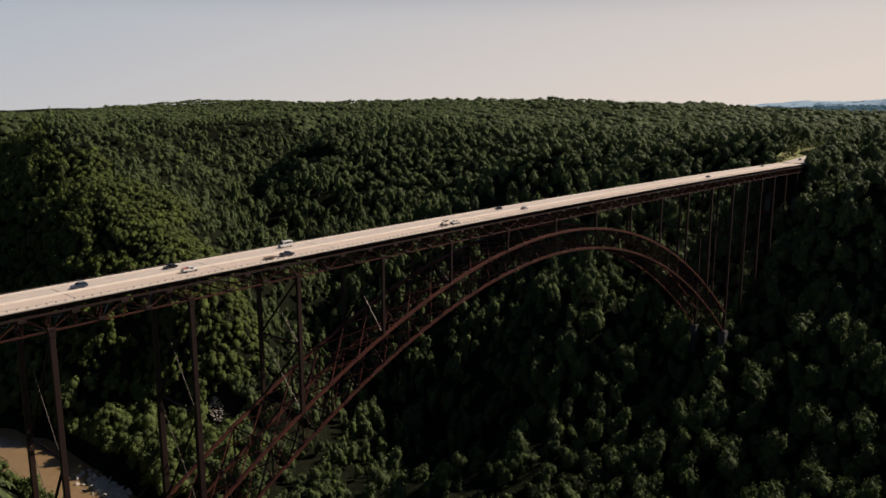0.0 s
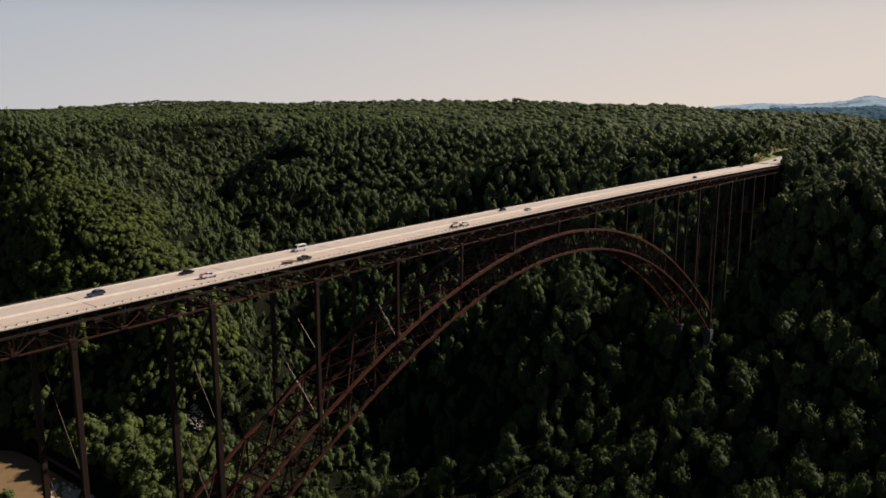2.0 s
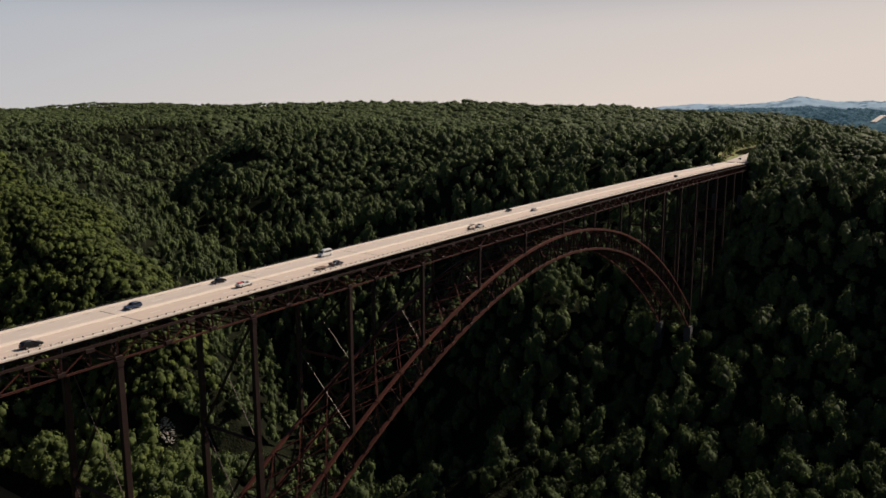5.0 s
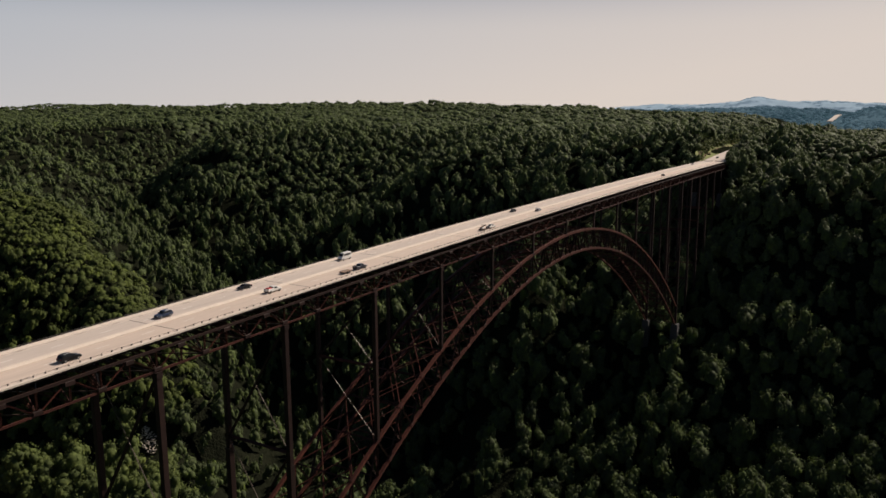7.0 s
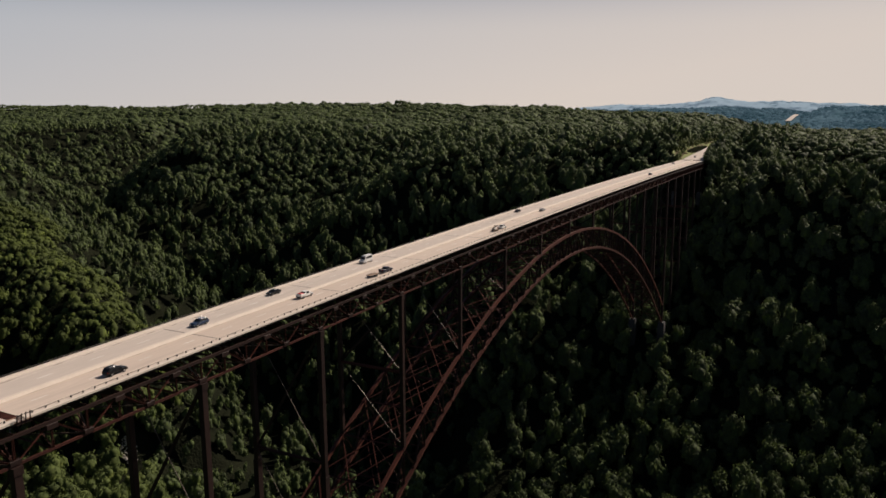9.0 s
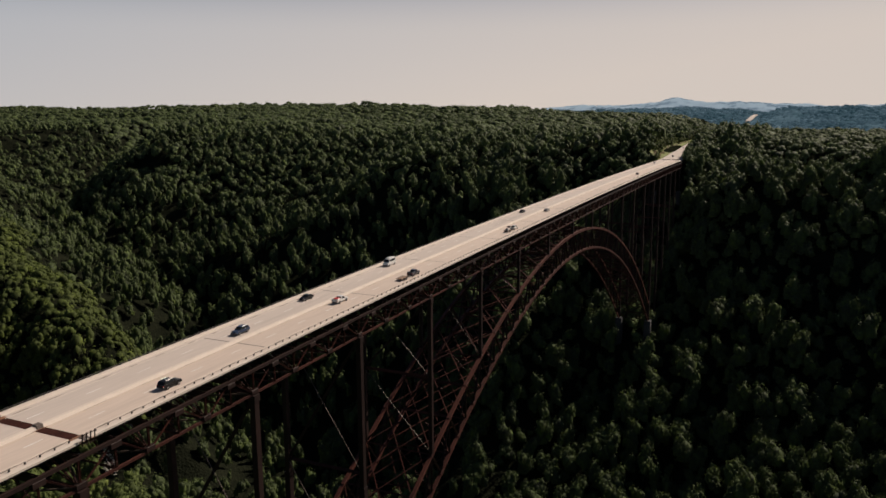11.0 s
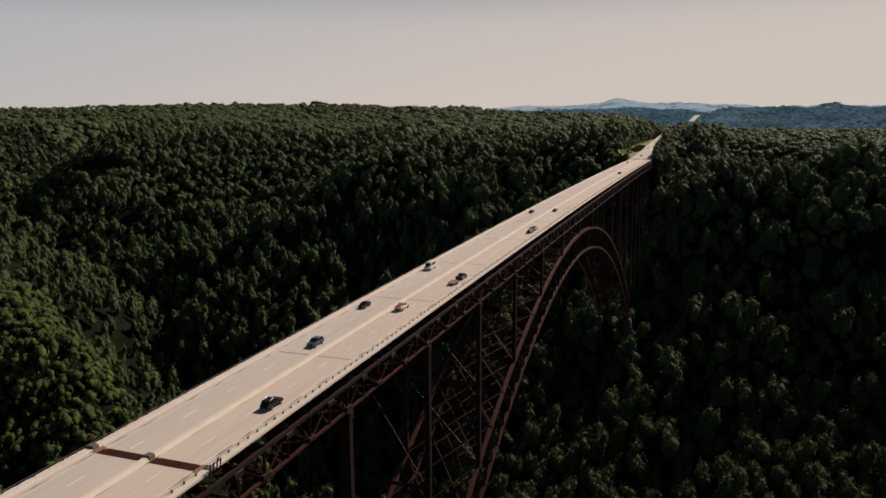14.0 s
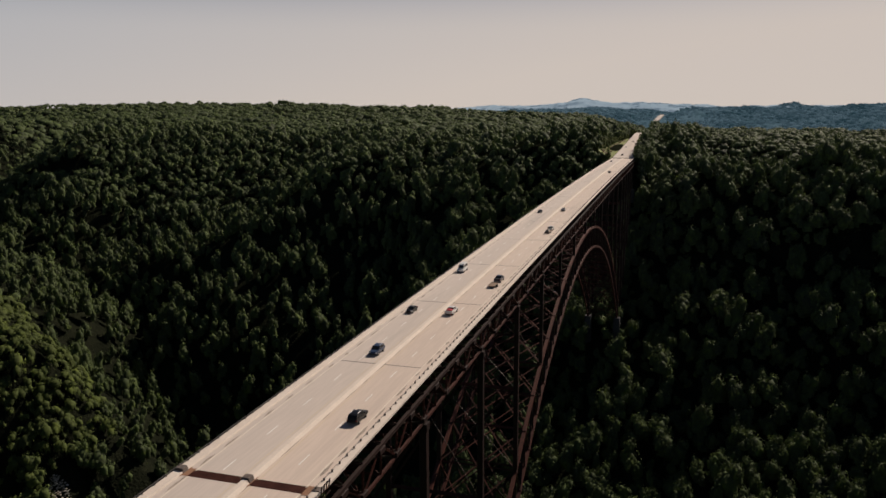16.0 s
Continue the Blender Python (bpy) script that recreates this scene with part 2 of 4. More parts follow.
# knolls and dips in the gorge's sides: place, height, reach
HUMPS = [(-660, 770, -41, 110), (80, 670, 37, 70), (-460, 770, -53, 110), (-400, 640, 38, 110), (-40, 380, -15, 70), (-950, 730, 37, 110), (-220, 740, -19, 70), (130, 520, -12, 70), (-820, 810, -8, 110), (-900, 550, 18, 110), (-720, 710, -26, 110), (-590, 630, 8, 110), (-550, 860, -15, 110), (-40, 830, 9, 70), (70, 440, 24, 70), (150, 420, -17, 70), (30, 420, -18, 70), (150, 620, -7, 70), (-280, 720, 7, 70)]
# swell of the plateau behind the gorge
FAR_X, FAR_DZ = [-4000, -3000, -2800, -2400, -1800, -1700, -1100, -700, -300, 0], [0, 18, 22, 8, 8, 15, 18, 20, 12, 0]


def along(path, x, y, slope, edge, sign, south=1.0):
    """Height of a ridge (sign -1) or a valley (sign 1) that runs along a path and widens by a slope."""
    best = np.full(np.broadcast(x, y).shape, 1e9 * sign)
    for (x0, y0, z0), (x1, y1, z1) in zip(path, path[1:]):
        dx, dy = x1 - x0, y1 - y0
        t = np.clip(((x - x0) * dx + (y - y0) * dy) / (dx * dx + dy * dy), 0, 1)
        d = np.hypot(x - x0 - t * dx, y - y0 - t * dy)
        h = z0 + t * (z1 - z0) + sign * (np.sqrt(d * d + edge * edge) - edge) * slope * np.where(y < y0 + t * dy, south, 1.0)
        best = np.minimum(best, h) if sign > 0 else np.maximum(best, h)
    return best


def blend(a, b, k, sign):
    """The lower (sign 1) or the higher (sign -1) of two heights, rounded where they meet."""
    h = np.clip(0.5 + 0.5 * sign * (a - b) / k, 0, 1)
    return a * (1 - h) + b * h - sign * k * h * (1 - h)


def river_bend(x):
    """How far the river swings away from its straight line."""
    return np.interp(x, [-1500, -900, -650, -565, -500], [300, 170, 50, 10, -6])


def land(x, y):
    """Height of the ground: the gorge, its side hollow and the plateau."""
    x, y = np.asarray(x, float), np.asarray(y, float)
    s = y - np.interp(x, SHIFT_X, SHIFT_D) * smooth(200, 380, y)
    s = s + river_bend(x) * (1 - smooth(215, 330, y))
    z = np.interp(s, WALL_Y, WALL_Z)
    far = smooth(780, 1900, y)
    z += far * (6 + 31 * smooth(-350, -1300, x)) + 14 * smooth(500, 900, y) * smooth(-300, -900, x)
    z = np.where(y > 150, blend(z, along(HOLLOW, x, y, 1.1, 16, 1, 0.5), 10.0, 1), z)
    ridge = np.maximum(along(SPUR[:7], x, y, 0.60, 60, -1, 2.6) - 1.3 * np.maximum(x + 505, 0), along(SPUR[6:], x, y, 1.00, 32, -1, 1.8))
    z = np.where(y > 190, blend(z, ridge, 10.0, -1), z)
    z = np.where(y > 250, blend(z, along(RIB, x, y, 0.85, 12, -1), 8.0, -1), z)
    z = np.where(y > 250, blend(z, along(RAVINE, x, y, 0.62, 10, 1), 8.0, 1), z)
    rough = waves(x, y, 240, 5) * 15 * smooth(230, 330, y) * (1 - 0.6 * smooth(700, 900, y)) + waves(x, y, 900, 8, 2) * 10 * smooth(900, 1500, y) * smooth(0, -500, x)
    z += -24 * smooth(1050, 1700, y) * smooth(-230, -40, x) + 9 * smooth(1000, 1400, y) * smooth(-60, -200, x) * (1 - 1.6 * smooth(-450, -900, x))
    calm = 1 - smooth(20, 60, np.abs(x)) * 1.0
    z += rough * (1 - calm * smooth(640, 700, y))
    z += -24 * smooth(-95, -190, x) * smooth(-760, -560, x) * np.exp(-((y - 425) / 75) ** 2)
    z += 27 * np.exp(-((x / 36) ** 2 + ((y - 520) / 27) ** 2)) + 7 * waves(x, y, 95, 23, 2) * smooth(235, 300, y) * (1 - smooth(560, 640, y)) * smooth(-190, -120, x)
    z += smooth(22, 60, x) * (17 * np.exp(-((y - 518) / 38) ** 2) - 12 * np.exp(-((y - 425) / 45) ** 2))
    z += -30 * smooth(-95, -160, x) * smooth(-420, -320, x) * np.exp(-((y - 365) / 70) ** 2)
    for hx, hy, dz, r in HUMPS:
        z = z + dz * np.exp(-((x - hx) ** 2 + (y - hy) ** 2) / r ** 2)
    z = z + smooth(1150, 1750, y) * np.interp(x, FAR_X, FAR_DZ)
    z = np.where((y > 208) & (z < -256), -256 + (z + 256) * 0.2, z)
    bench = smooth(-500, -450, x) * smooth(-255, -320, x) * smooth(186, 212, y) * smooth(300, 270, y)
    z = z + np.maximum(-238 + 0.05 * (y - 230) - z, 0) * bench
    # the road's bed beyond both abutments
    road = road_height(y)
    bed = (1 - smooth(13, 13 + 18 + 17 * smooth(700, 760, y), np.abs(x))) * np.maximum(smooth(668, 704, y), smooth(-205, -225, y))
    return z * (1 - bed) + (road - 0.35) * bed


def grade(y):
    """Line of the bridge's deck."""
    return 0.0061 * y - 1.635e-5 * (y - 250) ** 2


def bank(y):
    """Width of the grass bank beside the road."""
    return 0.8 + 17 * smooth(690, 790, y) * (1 - smooth(900, 1010, y))


def road_height(y):
    y = np.asarray(y, float)
    e = np.clip(y, -216, 700)
    return 0.4 + grade(e) + np.where(y > 700, np.minimum(y - 700, 450) * 0.0345, 0) - 34 * smooth(1170, 1900, y)


def ground_sheet():
    xs = np.concatenate([np.linspace(-4700, -1800, 14)[:-1], np.linspace(-1800, -1000, 28)[:-1], np.linspace(-1000, 400, 90)[:-1], np.linspace(400, 900, 12)[:-1], np.linspace(900, 4700, 16)])
    ys = np.concatenate([np.linspace(-2600, -350, 12)[:-1], np.linspace(-350, 1000, 92)[:-1], np.linspace(1000, 2400, 34)[:-1], np.linspace(2400, 4800, 14)])
    gx, gy = np.meshgrid(xs, ys)
    v = np.stack([gx, gy, land(gx, gy)], -1).reshape(-1, 3)
    nx = len(xs)
    i = (np.arange(len(ys) - 1)[:, None] * nx + np.arange(nx - 1)[None]).ravel()
    f = np.concatenate([np.stack([i, i + 1, i + nx + 1], 1), np.stack([i, i + nx + 1, i + nx], 1)])
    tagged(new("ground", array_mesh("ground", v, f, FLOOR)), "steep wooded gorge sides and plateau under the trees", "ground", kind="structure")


ground_sheet()


def hill_range(name, y, x0, x1, tops, depth, mat, label, seed, bumps):
    """A wooded ridge far off, with an uneven skyline."""
    xs, n = np.linspace(x0, x1, 420), 26
    g = np.random.default_rng(seed)
    top = np.interp(xs, *zip(*tops)) + waves(xs, xs * 0, 420, seed) * 7 + waves(xs, xs * 0, 60, seed + 1) * 3.0
    rows = []
    for i in range(n):
        t = i / (n - 1)
        rows.append(np.stack([xs, np.full_like(xs, y - depth * (1 - t)) + waves(xs, xs * 0 + i * 30, 200, seed + 2) * 40, -20 + (top + 20) * np.sin(t * 1.5708) + waves(xs, xs * 0 + i * 45, 90, seed + 3) * 5 * (1 - t) + g.uniform(-1, 1, len(xs)) * bumps], -1))
    rows.append(np.stack([xs, np.full_like(xs, y + 200), xs * 0 - 60], -1))
    v, m = np.concatenate(rows), len(xs)
    i = (np.arange(n)[:, None] * m + np.arange(m - 1)[None]).ravel()
    f = np.concatenate([np.stack([i, i + 1, i + m + 1], 1), np.stack([i, i + m + 1, i + m], 1)])
    tagged(new(name, array_mesh(name, v, f, mat, True)), label, "hills", kind="structure")


HILL_TOPS = [(-900, 55), (-420, 64), (-180, 66), (-60, 52), (-10, 46), (40, 48), (120, 68), (300, 64), (480, 70), (800, 68), (1900, 76)]
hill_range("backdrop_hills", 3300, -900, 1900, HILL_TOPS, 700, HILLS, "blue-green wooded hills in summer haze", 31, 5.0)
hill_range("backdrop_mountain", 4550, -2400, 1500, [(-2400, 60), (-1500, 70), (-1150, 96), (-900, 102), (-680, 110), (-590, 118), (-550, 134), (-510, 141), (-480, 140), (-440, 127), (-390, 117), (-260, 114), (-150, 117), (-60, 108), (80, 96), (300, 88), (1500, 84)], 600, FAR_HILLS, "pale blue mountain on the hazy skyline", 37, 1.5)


def river():
    bm = bmesh.new()
    rng = random.Random(4)
    a, b = [], []
    for x in range(-1500, 701, 20):
        d = float(river_bend(x))
        a.append(bm.verts.new((x, 112 - d, -262)))
        b.append(bm.verts.new((x, 208 - d, -262)))
    for i in range(len(a) - 1):
        bm.faces.new((a[i], a[i + 1], b[i + 1], b[i]))
    tagged(mesh_object("water", bm, WATER), "muddy brown river at the bottom of the gorge", "river", kind="structure")
    rocks = bmesh.new()
    for _ in range(120):
        x = rng.uniform(-420, -250)
        y = rng.uniform(174, 190) if rng.random() < 0.75 else rng.uniform(164, 176)
        r = rng.uniform(0.8, 3.6)
        m = Matrix.LocRotScale((x, y, -261.8), Euler([rng.uniform(0, 6) for _ in range(3)]), (r, r * rng.uniform(0.6, 1), r * rng.uniform(0.4, 0.8)))
        made = bmesh.ops.create_icosphere(rocks, subdivisions=1, radius=1, matrix=m)["verts"]
        for v in made:
            v.co += Vector((rng.uniform(-.2, .2), rng.uniform(-.2, .2), rng.uniform(-.2, .2))) * r
    tagged(mesh_object("river_rocks", rocks, ROCK), "pale boulders along the bank of the muddy river", "rocks", kind="stuff")


river()


def pale_patch(name, x, y, rx, ry, count, size, seed, label):
    """Pale boulders and gravel heaped on bare ground between the trees."""
    rng = random.Random(seed)
    bm = bmesh.new()
    for _ in range(count):
        a, d = rng.uniform(0, 6.283), math.sqrt(rng.random())
        px, py, r = x + rx * d * math.cos(a), y + ry * d * math.sin(a), size * rng.uniform(0.4, 1.3)
        m = Matrix.LocRotScale((px, py, max(float(land(px, py)), -262.3) + r * 0.2), Euler([rng.uniform(-.3, .3), rng.uniform(-.3, .3), rng.uniform(0, 6)]), (r, r * rng.uniform(0.6, 1), r * rng.uniform(0.3, 0.6)))
        for v in bmesh.ops.create_icosphere(bm, subdivisions=1, radius=1, matrix=m)["verts"]:
            v.co += Vector((rng.uniform(-.2, .2), rng.uniform(-.2, .2), rng.uniform(-.2, .2))) * r
    tagged(mesh_object(name, bm, ROCK), label, "rocks", kind="stuff")


pale_patch("gravel_bar", -370, 284, 8, 6, 150, 0.9, 5, "pale gravel and stones beside a creek")
pale_patch("creek_rocks", -400, 252, 7, 4, 80, 1.0, 6, "pale rocks in a gap between the trees")
pale_patch("bank_boulders", -372, 178, 30, 8, 330, 2.3, 7, "pinkish pale boulders on the river bank")
pale_patch("cliff_rocks", -1148, 489, 7, 4, 14, 3.5, 8, "small pale cliff showing through the trees")
pale_patch("cliff_rocks", -1107, 502, 3, 3, 6, 3.0, 9, "small pale cliff showing through the trees")


def ico(level):
    bm = bmesh.new()
    bmesh.ops.create_icosphere(bm, subdivisions=level, radius=1)
    v = np.array([p.co[:] for p in bm.verts])
    f = np.array([[q.index for q in p.verts] for p in bm.faces])
    bm.free()
    return v, f


def crown(seed, lobes, leaves, size=0.19, leaf=0.055, open_below=-0.3):
    """A tree's crown about one unit wide and one high: rough lobes hidden under many small sprays of leaves."""
    g = np.random.default_rng(seed)
    base, tri = ico(1)
    tri = tri[base[tri].mean(1)[:, 2] > open_below]
    V, F, n, centres, sizes = [], [], 0, [], []
    for i in range(lobes):
        if i == 0:
            c, r = np.array([0, 0, 0.50]), 0.40
        else:
            a = 2.4 * i + g.uniform(-.4, .4)
            h = 0.2 + 0.62 * ((i * 0.618) % 1.0)
            d = 0.34 * np.sqrt(max(0.05, 1 - ((h - 0.38) / 0.52) ** 2)) * g.uniform(0.75, 1.1)
            c, r = np.array([d * np.cos(a), d * np.sin(a), h]), size * g.uniform(0.75, 1.3)
        centres.append(c), sizes.append(r)
        w = 1.0 + g.uniform(-0.20, 0.16, len(base))
        V.append(c + base * w[:, None] * r * 0.88 * np.array([1, 1, g.uniform(0.8, 1.05)]))
        F.append(tri + n)
        n += len(base)
    centres, sizes = np.array(centres), np.array(sizes)
    k = g.choice(lobes, leaves, p=sizes ** 1.6 / (sizes ** 1.6).sum())
    d = g.normal(size=(leaves, 3))
    up = g.random(leaves) < 0.72
    d[up, 2] = np.abs(d[up, 2]) + 0.05
    d /= np.linalg.norm(d, axis=1)[:, None]
    p = centres[k] + d * (sizes[k] * g.uniform(0.84, 1.2, leaves))[:, None]
    u = np.cross(d, g.normal(size=(leaves, 3)))
    u /= np.linalg.norm(u, axis=1)[:, None]
    w = np.cross(d, u) + d * g.uniform(-.9, .9, leaves)[:, None]
    s = (leaf * g.uniform(0.6, 1.35, leaves))[:, None]
    V.append(np.stack([p - u * s - w * s * 0.6, p + u * s - w * s * 0.6, p + w * s], 1).reshape(-1, 3))
    F.append(np.arange(leaves * 3).reshape(-1, 3) + n)
    return np.concatenate(V), np.concatenate(F)


def trunk(sides, branches, seed):
    """A tapered trunk with limbs, one unit high."""
    g = np.random.default_rng(seed)
    V, F, n = [], [], 0

    def limb(a, b, r0, r1):
        nonlocal n
        d = (b - a) / np.linalg.norm(b - a)
        u = np.cross(d, [0.3, 0.9, 0.1])
        u /= np.linalg.norm(u)
        w = np.cross(d, u)
        t = np.arange(sides) * 6.2832 / sides
        ring = np.cos(t)[:, None] * u + np.sin(t)[:, None] * w
        V.append(np.concatenate([a + ring * r0, b + ring * r1]))
        for i in range(sides):
            j = (i + 1) % sides
            F.append(np.array([[i, j, sides + j], [i, sides + j, sides + i]]) + n)
        n += 2 * sides
    limb(np.array([0, 0, -0.08]), np.array([0.01, 0, 0.4]), 0.022, 0.015)
    limb(np.array([0.01, 0, 0.4]), np.array([0, 0.01, 0.85]), 0.015, 0.004)
    for i in range(branches):
        a, h = 2.4 * i, g.uniform(0.28, 0.6)
        limb(np.array([0, 0, h]), np.array([0.25 * np.cos(a), 0.25 * np.sin(a), h + g.uniform(0.1, 0.25)]), 0.008, 0.003)
    return np.concatenate(V), np.concatenate(F)


def scatter(x0, x1, y0, y1, step, seed):
    """Uneven points over a rectangle."""
    g = np.random.default_rng(seed)
    gx, gy = np.meshgrid(np.arange(x0, x1, step), np.arange(y0, y1, step * 0.87))
    gx = gx + (np.arange(gx.shape[0]) % 2)[:, None] * step / 2
    p = np.stack([gx, gy], -1).reshape(-1, 2)
    return p + g.uniform(-0.42, 0.42, p.shape) * step


def open_way(dx, dy, length, half):
    """A gap in the trees, running down from a patch of gravel towards the river."""
    u, v = 0.8 * dx - 0.6 * dy, 0.6 * dx + 0.8 * dy
    return (u > -half) & (u < length) & (v > -half) & (v < half + 15 * (u < half))


def keep_woods(p):
    """Where trees can stand: off the water, the road and the bridge."""
    x, y = p[:, 0], p[:, 1]
    z = land(x, y)
    ok = z > np.where(y > 232, -275.0, np.where(y > 150, -254.3, -259.0))
    ok &= ~((x > -18) & (x < 16 + 2 * np.sin(y * 0.11)) & ((y > 668) | (y < -205)))
    ok &= ~(open_way(x + 370, y - 284, 34, 9) | open_way(x + 400, y - 252, 28, 7) | (np.hypot((x + 375) / 38, (y - 184) / 12) < 1))
    ok &= ~((x < 0) & (y > 660) & (y < 1010) & (x > -17 - bank(y)))
    ok &= ~((np.abs(x) < 16) & (z > grade(y) - 27) & (y < 690) & (y > -215))
    ok &= ~((np.abs(np.abs(x) - 12) < 3.5) & (np.abs(y - 518) < 6))
    ok &= ~((np.abs(np.abs(x) - 12) < 9) & (np.abs(y) < 9))
    ok &= ~((x > -25) & (x < -15) & (y > 636) & (y < 714) & (z > grade(y) - 20))
    # hollow below the wall: trees thinned so dark floor stands in for its shade
    chance = np.abs(np.sin(x * 12.9898 + y * 78.233) * 43758.5) % 1.0
    ok &= ~((x > -345) & (x < -110) & (y > 265) & (y < 455) & (chance < 0.22))
    return p[ok]


def woods(name, p, shapes, size, seed, label, tall=1.45, sink=2.0, vary=0.30, hug=0.0, mat=FOLIAGE, rise=(0.85, 1.2)):
    """One joined stand of trees at the points p; where hug is more than 0 the canopy leans with the slope."""
    g = np.random.default_rng(seed)
    V, F, n = [], [], 0
    z = land(p[:, 0], p[:, 1])
    pick = g.integers(len(shapes), size=len(p))
    for k, (sv, sf) in enumerate(shapes):
        q = p[pick == k]
        if not len(q):
            continue
        m = len(q)
        a, w = g.uniform(0, 6.283, m), size * np.clip(g.normal(1.0, vary, m), 0.5, 1.75)
        h = w * tall * g.uniform(*rise, m)
        c, s = np.cos(a) * w, np.sin(a) * w
        out = np.empty((m, len(sv), 3), np.float32)
        out[..., 0] = q[:, 0, None] + c[:, None] * sv[:, 0] - s[:, None] * sv[:, 1]
        out[..., 1] = q[:, 1, None] + s[:, None] * sv[:, 0] + c[:, None] * sv[:, 1]
        gx = (land(q[:, 0] + 8, q[:, 1]) - land(q[:, 0] - 8, q[:, 1])) / 16 * hug
        gy = (land(q[:, 0], q[:, 1] + 8) - land(q[:, 0], q[:, 1] - 8)) / 16 * hug
        out[..., 2] = z[pick == k][:, None] - sink + h[:, None] * sv[:, 2] + gx[:, None] * (out[..., 0] - q[:, 0, None]) + gy[:, None] * (out[..., 1] - q[:, 1, None])
        V.append(out.reshape(-1, 3))
        F.append((sf[None] + (np.arange(m) * len(sv))[:, None, None] + n).reshape(-1, 3))
        n += m * len(sv)
    return tagged(new(name, array_mesh(name, np.concatenate(V), np.concatenate(F), mat, True)), label, "forest", kind="stuff")


FINE = [crown(20 + i, 9, 300, 0.215, 0.038, -0.2) for i in range(8)]
MEDIUM = [crown(80 + i, 6, 120, 0.22, 0.044, -0.2) for i in range(8)]
MIDDLE = [crown(40 + i, 4, 54, 0.25, 0.055, -0.1) for i in range(6)]
SMALL = [crown(100 + i, 3, 34, 0.28, 0.06, -0.1) for i in range(6)]
COARSE = [crown(60 + i, 2, 14, 0.31, 0.06, -0.1) for i in range(5)]


def plant():
    slope = keep_woods(np.concatenate([scatter(-200, 240, 196, 720, 11.8, 1), scatter(-300, -200, 180, 300, 12, 35)]))
    near = (slope[:, 0] > 10) & (slope[:, 0] < 215) & (slope[:, 1] > 385) & (slope[:, 1] < 545)
    chosen = slope[near][:240]
    rest = np.concatenate([slope[near][240:], slope[~near]])
    rest = rest[np.random.default_rng(63).random(len(rest)) < np.where((rest[:, 0] < -60) & (rest[:, 1] < 430), 0.55, 0.86)]
    woods("forest", rest, FINE, 11.4, 2, "dense green broadleaf forest on the gorge wall", 1.4, 2.0, 0.34, 0.0, FOLIAGE, (0.75, 1.6))
    edge = keep_woods(np.concatenate([scatter(-75, 80, 716, 1250, 10.0, 21)]))
    margin = np.stack([np.tile([15.5, 21.0], 12) + np.random.default_rng(24).uniform(-1, 1, 24), np.repeat(np.linspace(708, 784, 12), 2) + np.random.default_rng(25).uniform(-3, 3, 24)], -1)
    woods("forest", margin, MEDIUM, 11.0, 26, "tall broadleaf trees crowding the edge of the highway", 1.5, 1.0, 0.15, 0.0)
    woods("forest", edge, MIDDLE, 13.0, 22, "tall broadleaf trees lining the highway", 1.35, 1.0, 0.2, 0.0)
    # the spur and the hill behind the hollow: small crowns, close together
    hx, hy = [p[0] for p in HOLLOW[::-1]], [p[1] for p in HOLLOW[::-1]]
    small = keep_woods(np.concatenate([scatter(-1250, -800, 120, 1000, 8.8, 3), scatter(-800, -440, 120, 1000, 7.5, 34), scatter(-440, -290, 120, 1000, 8.8, 3)]))
    small = small[small[:, 1] < np.interp(small[:, 0], hx, hy) + 6]
    east = small[small[:, 0] > -440]
    low = land(east[:, 0], east[:, 1]) < -212
    chance = np.random.default_rng(78).random(len(east))
    # creek: stretch whose trees get the paler, sunlit leaf colour
    creek = east[:, 1] < 288 + 0.5 * (-350 - east[:, 0])
    woods("forest", east[low & ~creek & (chance < 0.6)], MEDIUM, 11.0, 18, "dark green broadleaf trees in the shaded hollow", 1.5, 1.5, 0.3, 0.1)
    woods("forest", east[low & creek & (chance < 0.92)], MEDIUM, 12.4, 14, "tall broadleaf trees with sunlit-pale leaves along the creek and the river bank", 1.4, 1.5, 0.3, 0.1, FOLIAGE_BANK_LIT)
    foot = keep_woods(scatter(-440, -290, 200, 420, 7.0, 17))
    foot = foot[(land(foot[:, 0], foot[:, 1]) >= -212) & (foot[:, 1] < np.interp(foot[:, 0], hx, hy) + 6)]
    crest = np.interp(foot[:, 0], [-440, -380, -330], [385, 345, 320])
    woods("forest", foot[foot[:, 1] < crest], SMALL, 8.8, 15, "close green broadleaf forest on the foot of the spur", 1.25, 0.5, 0.28, 0.4, FOLIAGE_SUNLIT)
    foot = foot[foot[:, 1] >= crest]
    woods("forest", foot[::2], MEDIUM, 8.4, 16, "scattered broadleaf trees in the shaded hollow", 1.6, 1.0, 0.3, 0.1)
    small = small[small[:, 0] <= -440]
    crest = np.interp(small[:, 0], [p[0] for p in SPUR], [p[1] for p in SPUR]) - 30
    front = keep_woods(scatter(-1250, -440, 120, 620, 9.8, 36))
    front = front[front[:, 1] < np.interp(front[:, 0], [p[0] for p in SPUR], [p[1] for p in SPUR]) - 30]
    low = land(front[:, 0], front[:, 1]) < -218
    woods("forest", front[~low], MEDIUM, 9.8, 37, "tall broadleaf trees on the spur's steep side above the river", 1.45, 1.0, 0.3, 0.2, FOLIAGE_SUNLIT)
    woods("forest", front[low], MEDIUM, 11.5, 38, "broadleaf trees with sunlit-pale leaves on the terrace above the river", 1.4, 1.0, 0.3, 0.1, FOLIAGE_BANK_LIT)
    small = small[small[:, 1] >= crest]
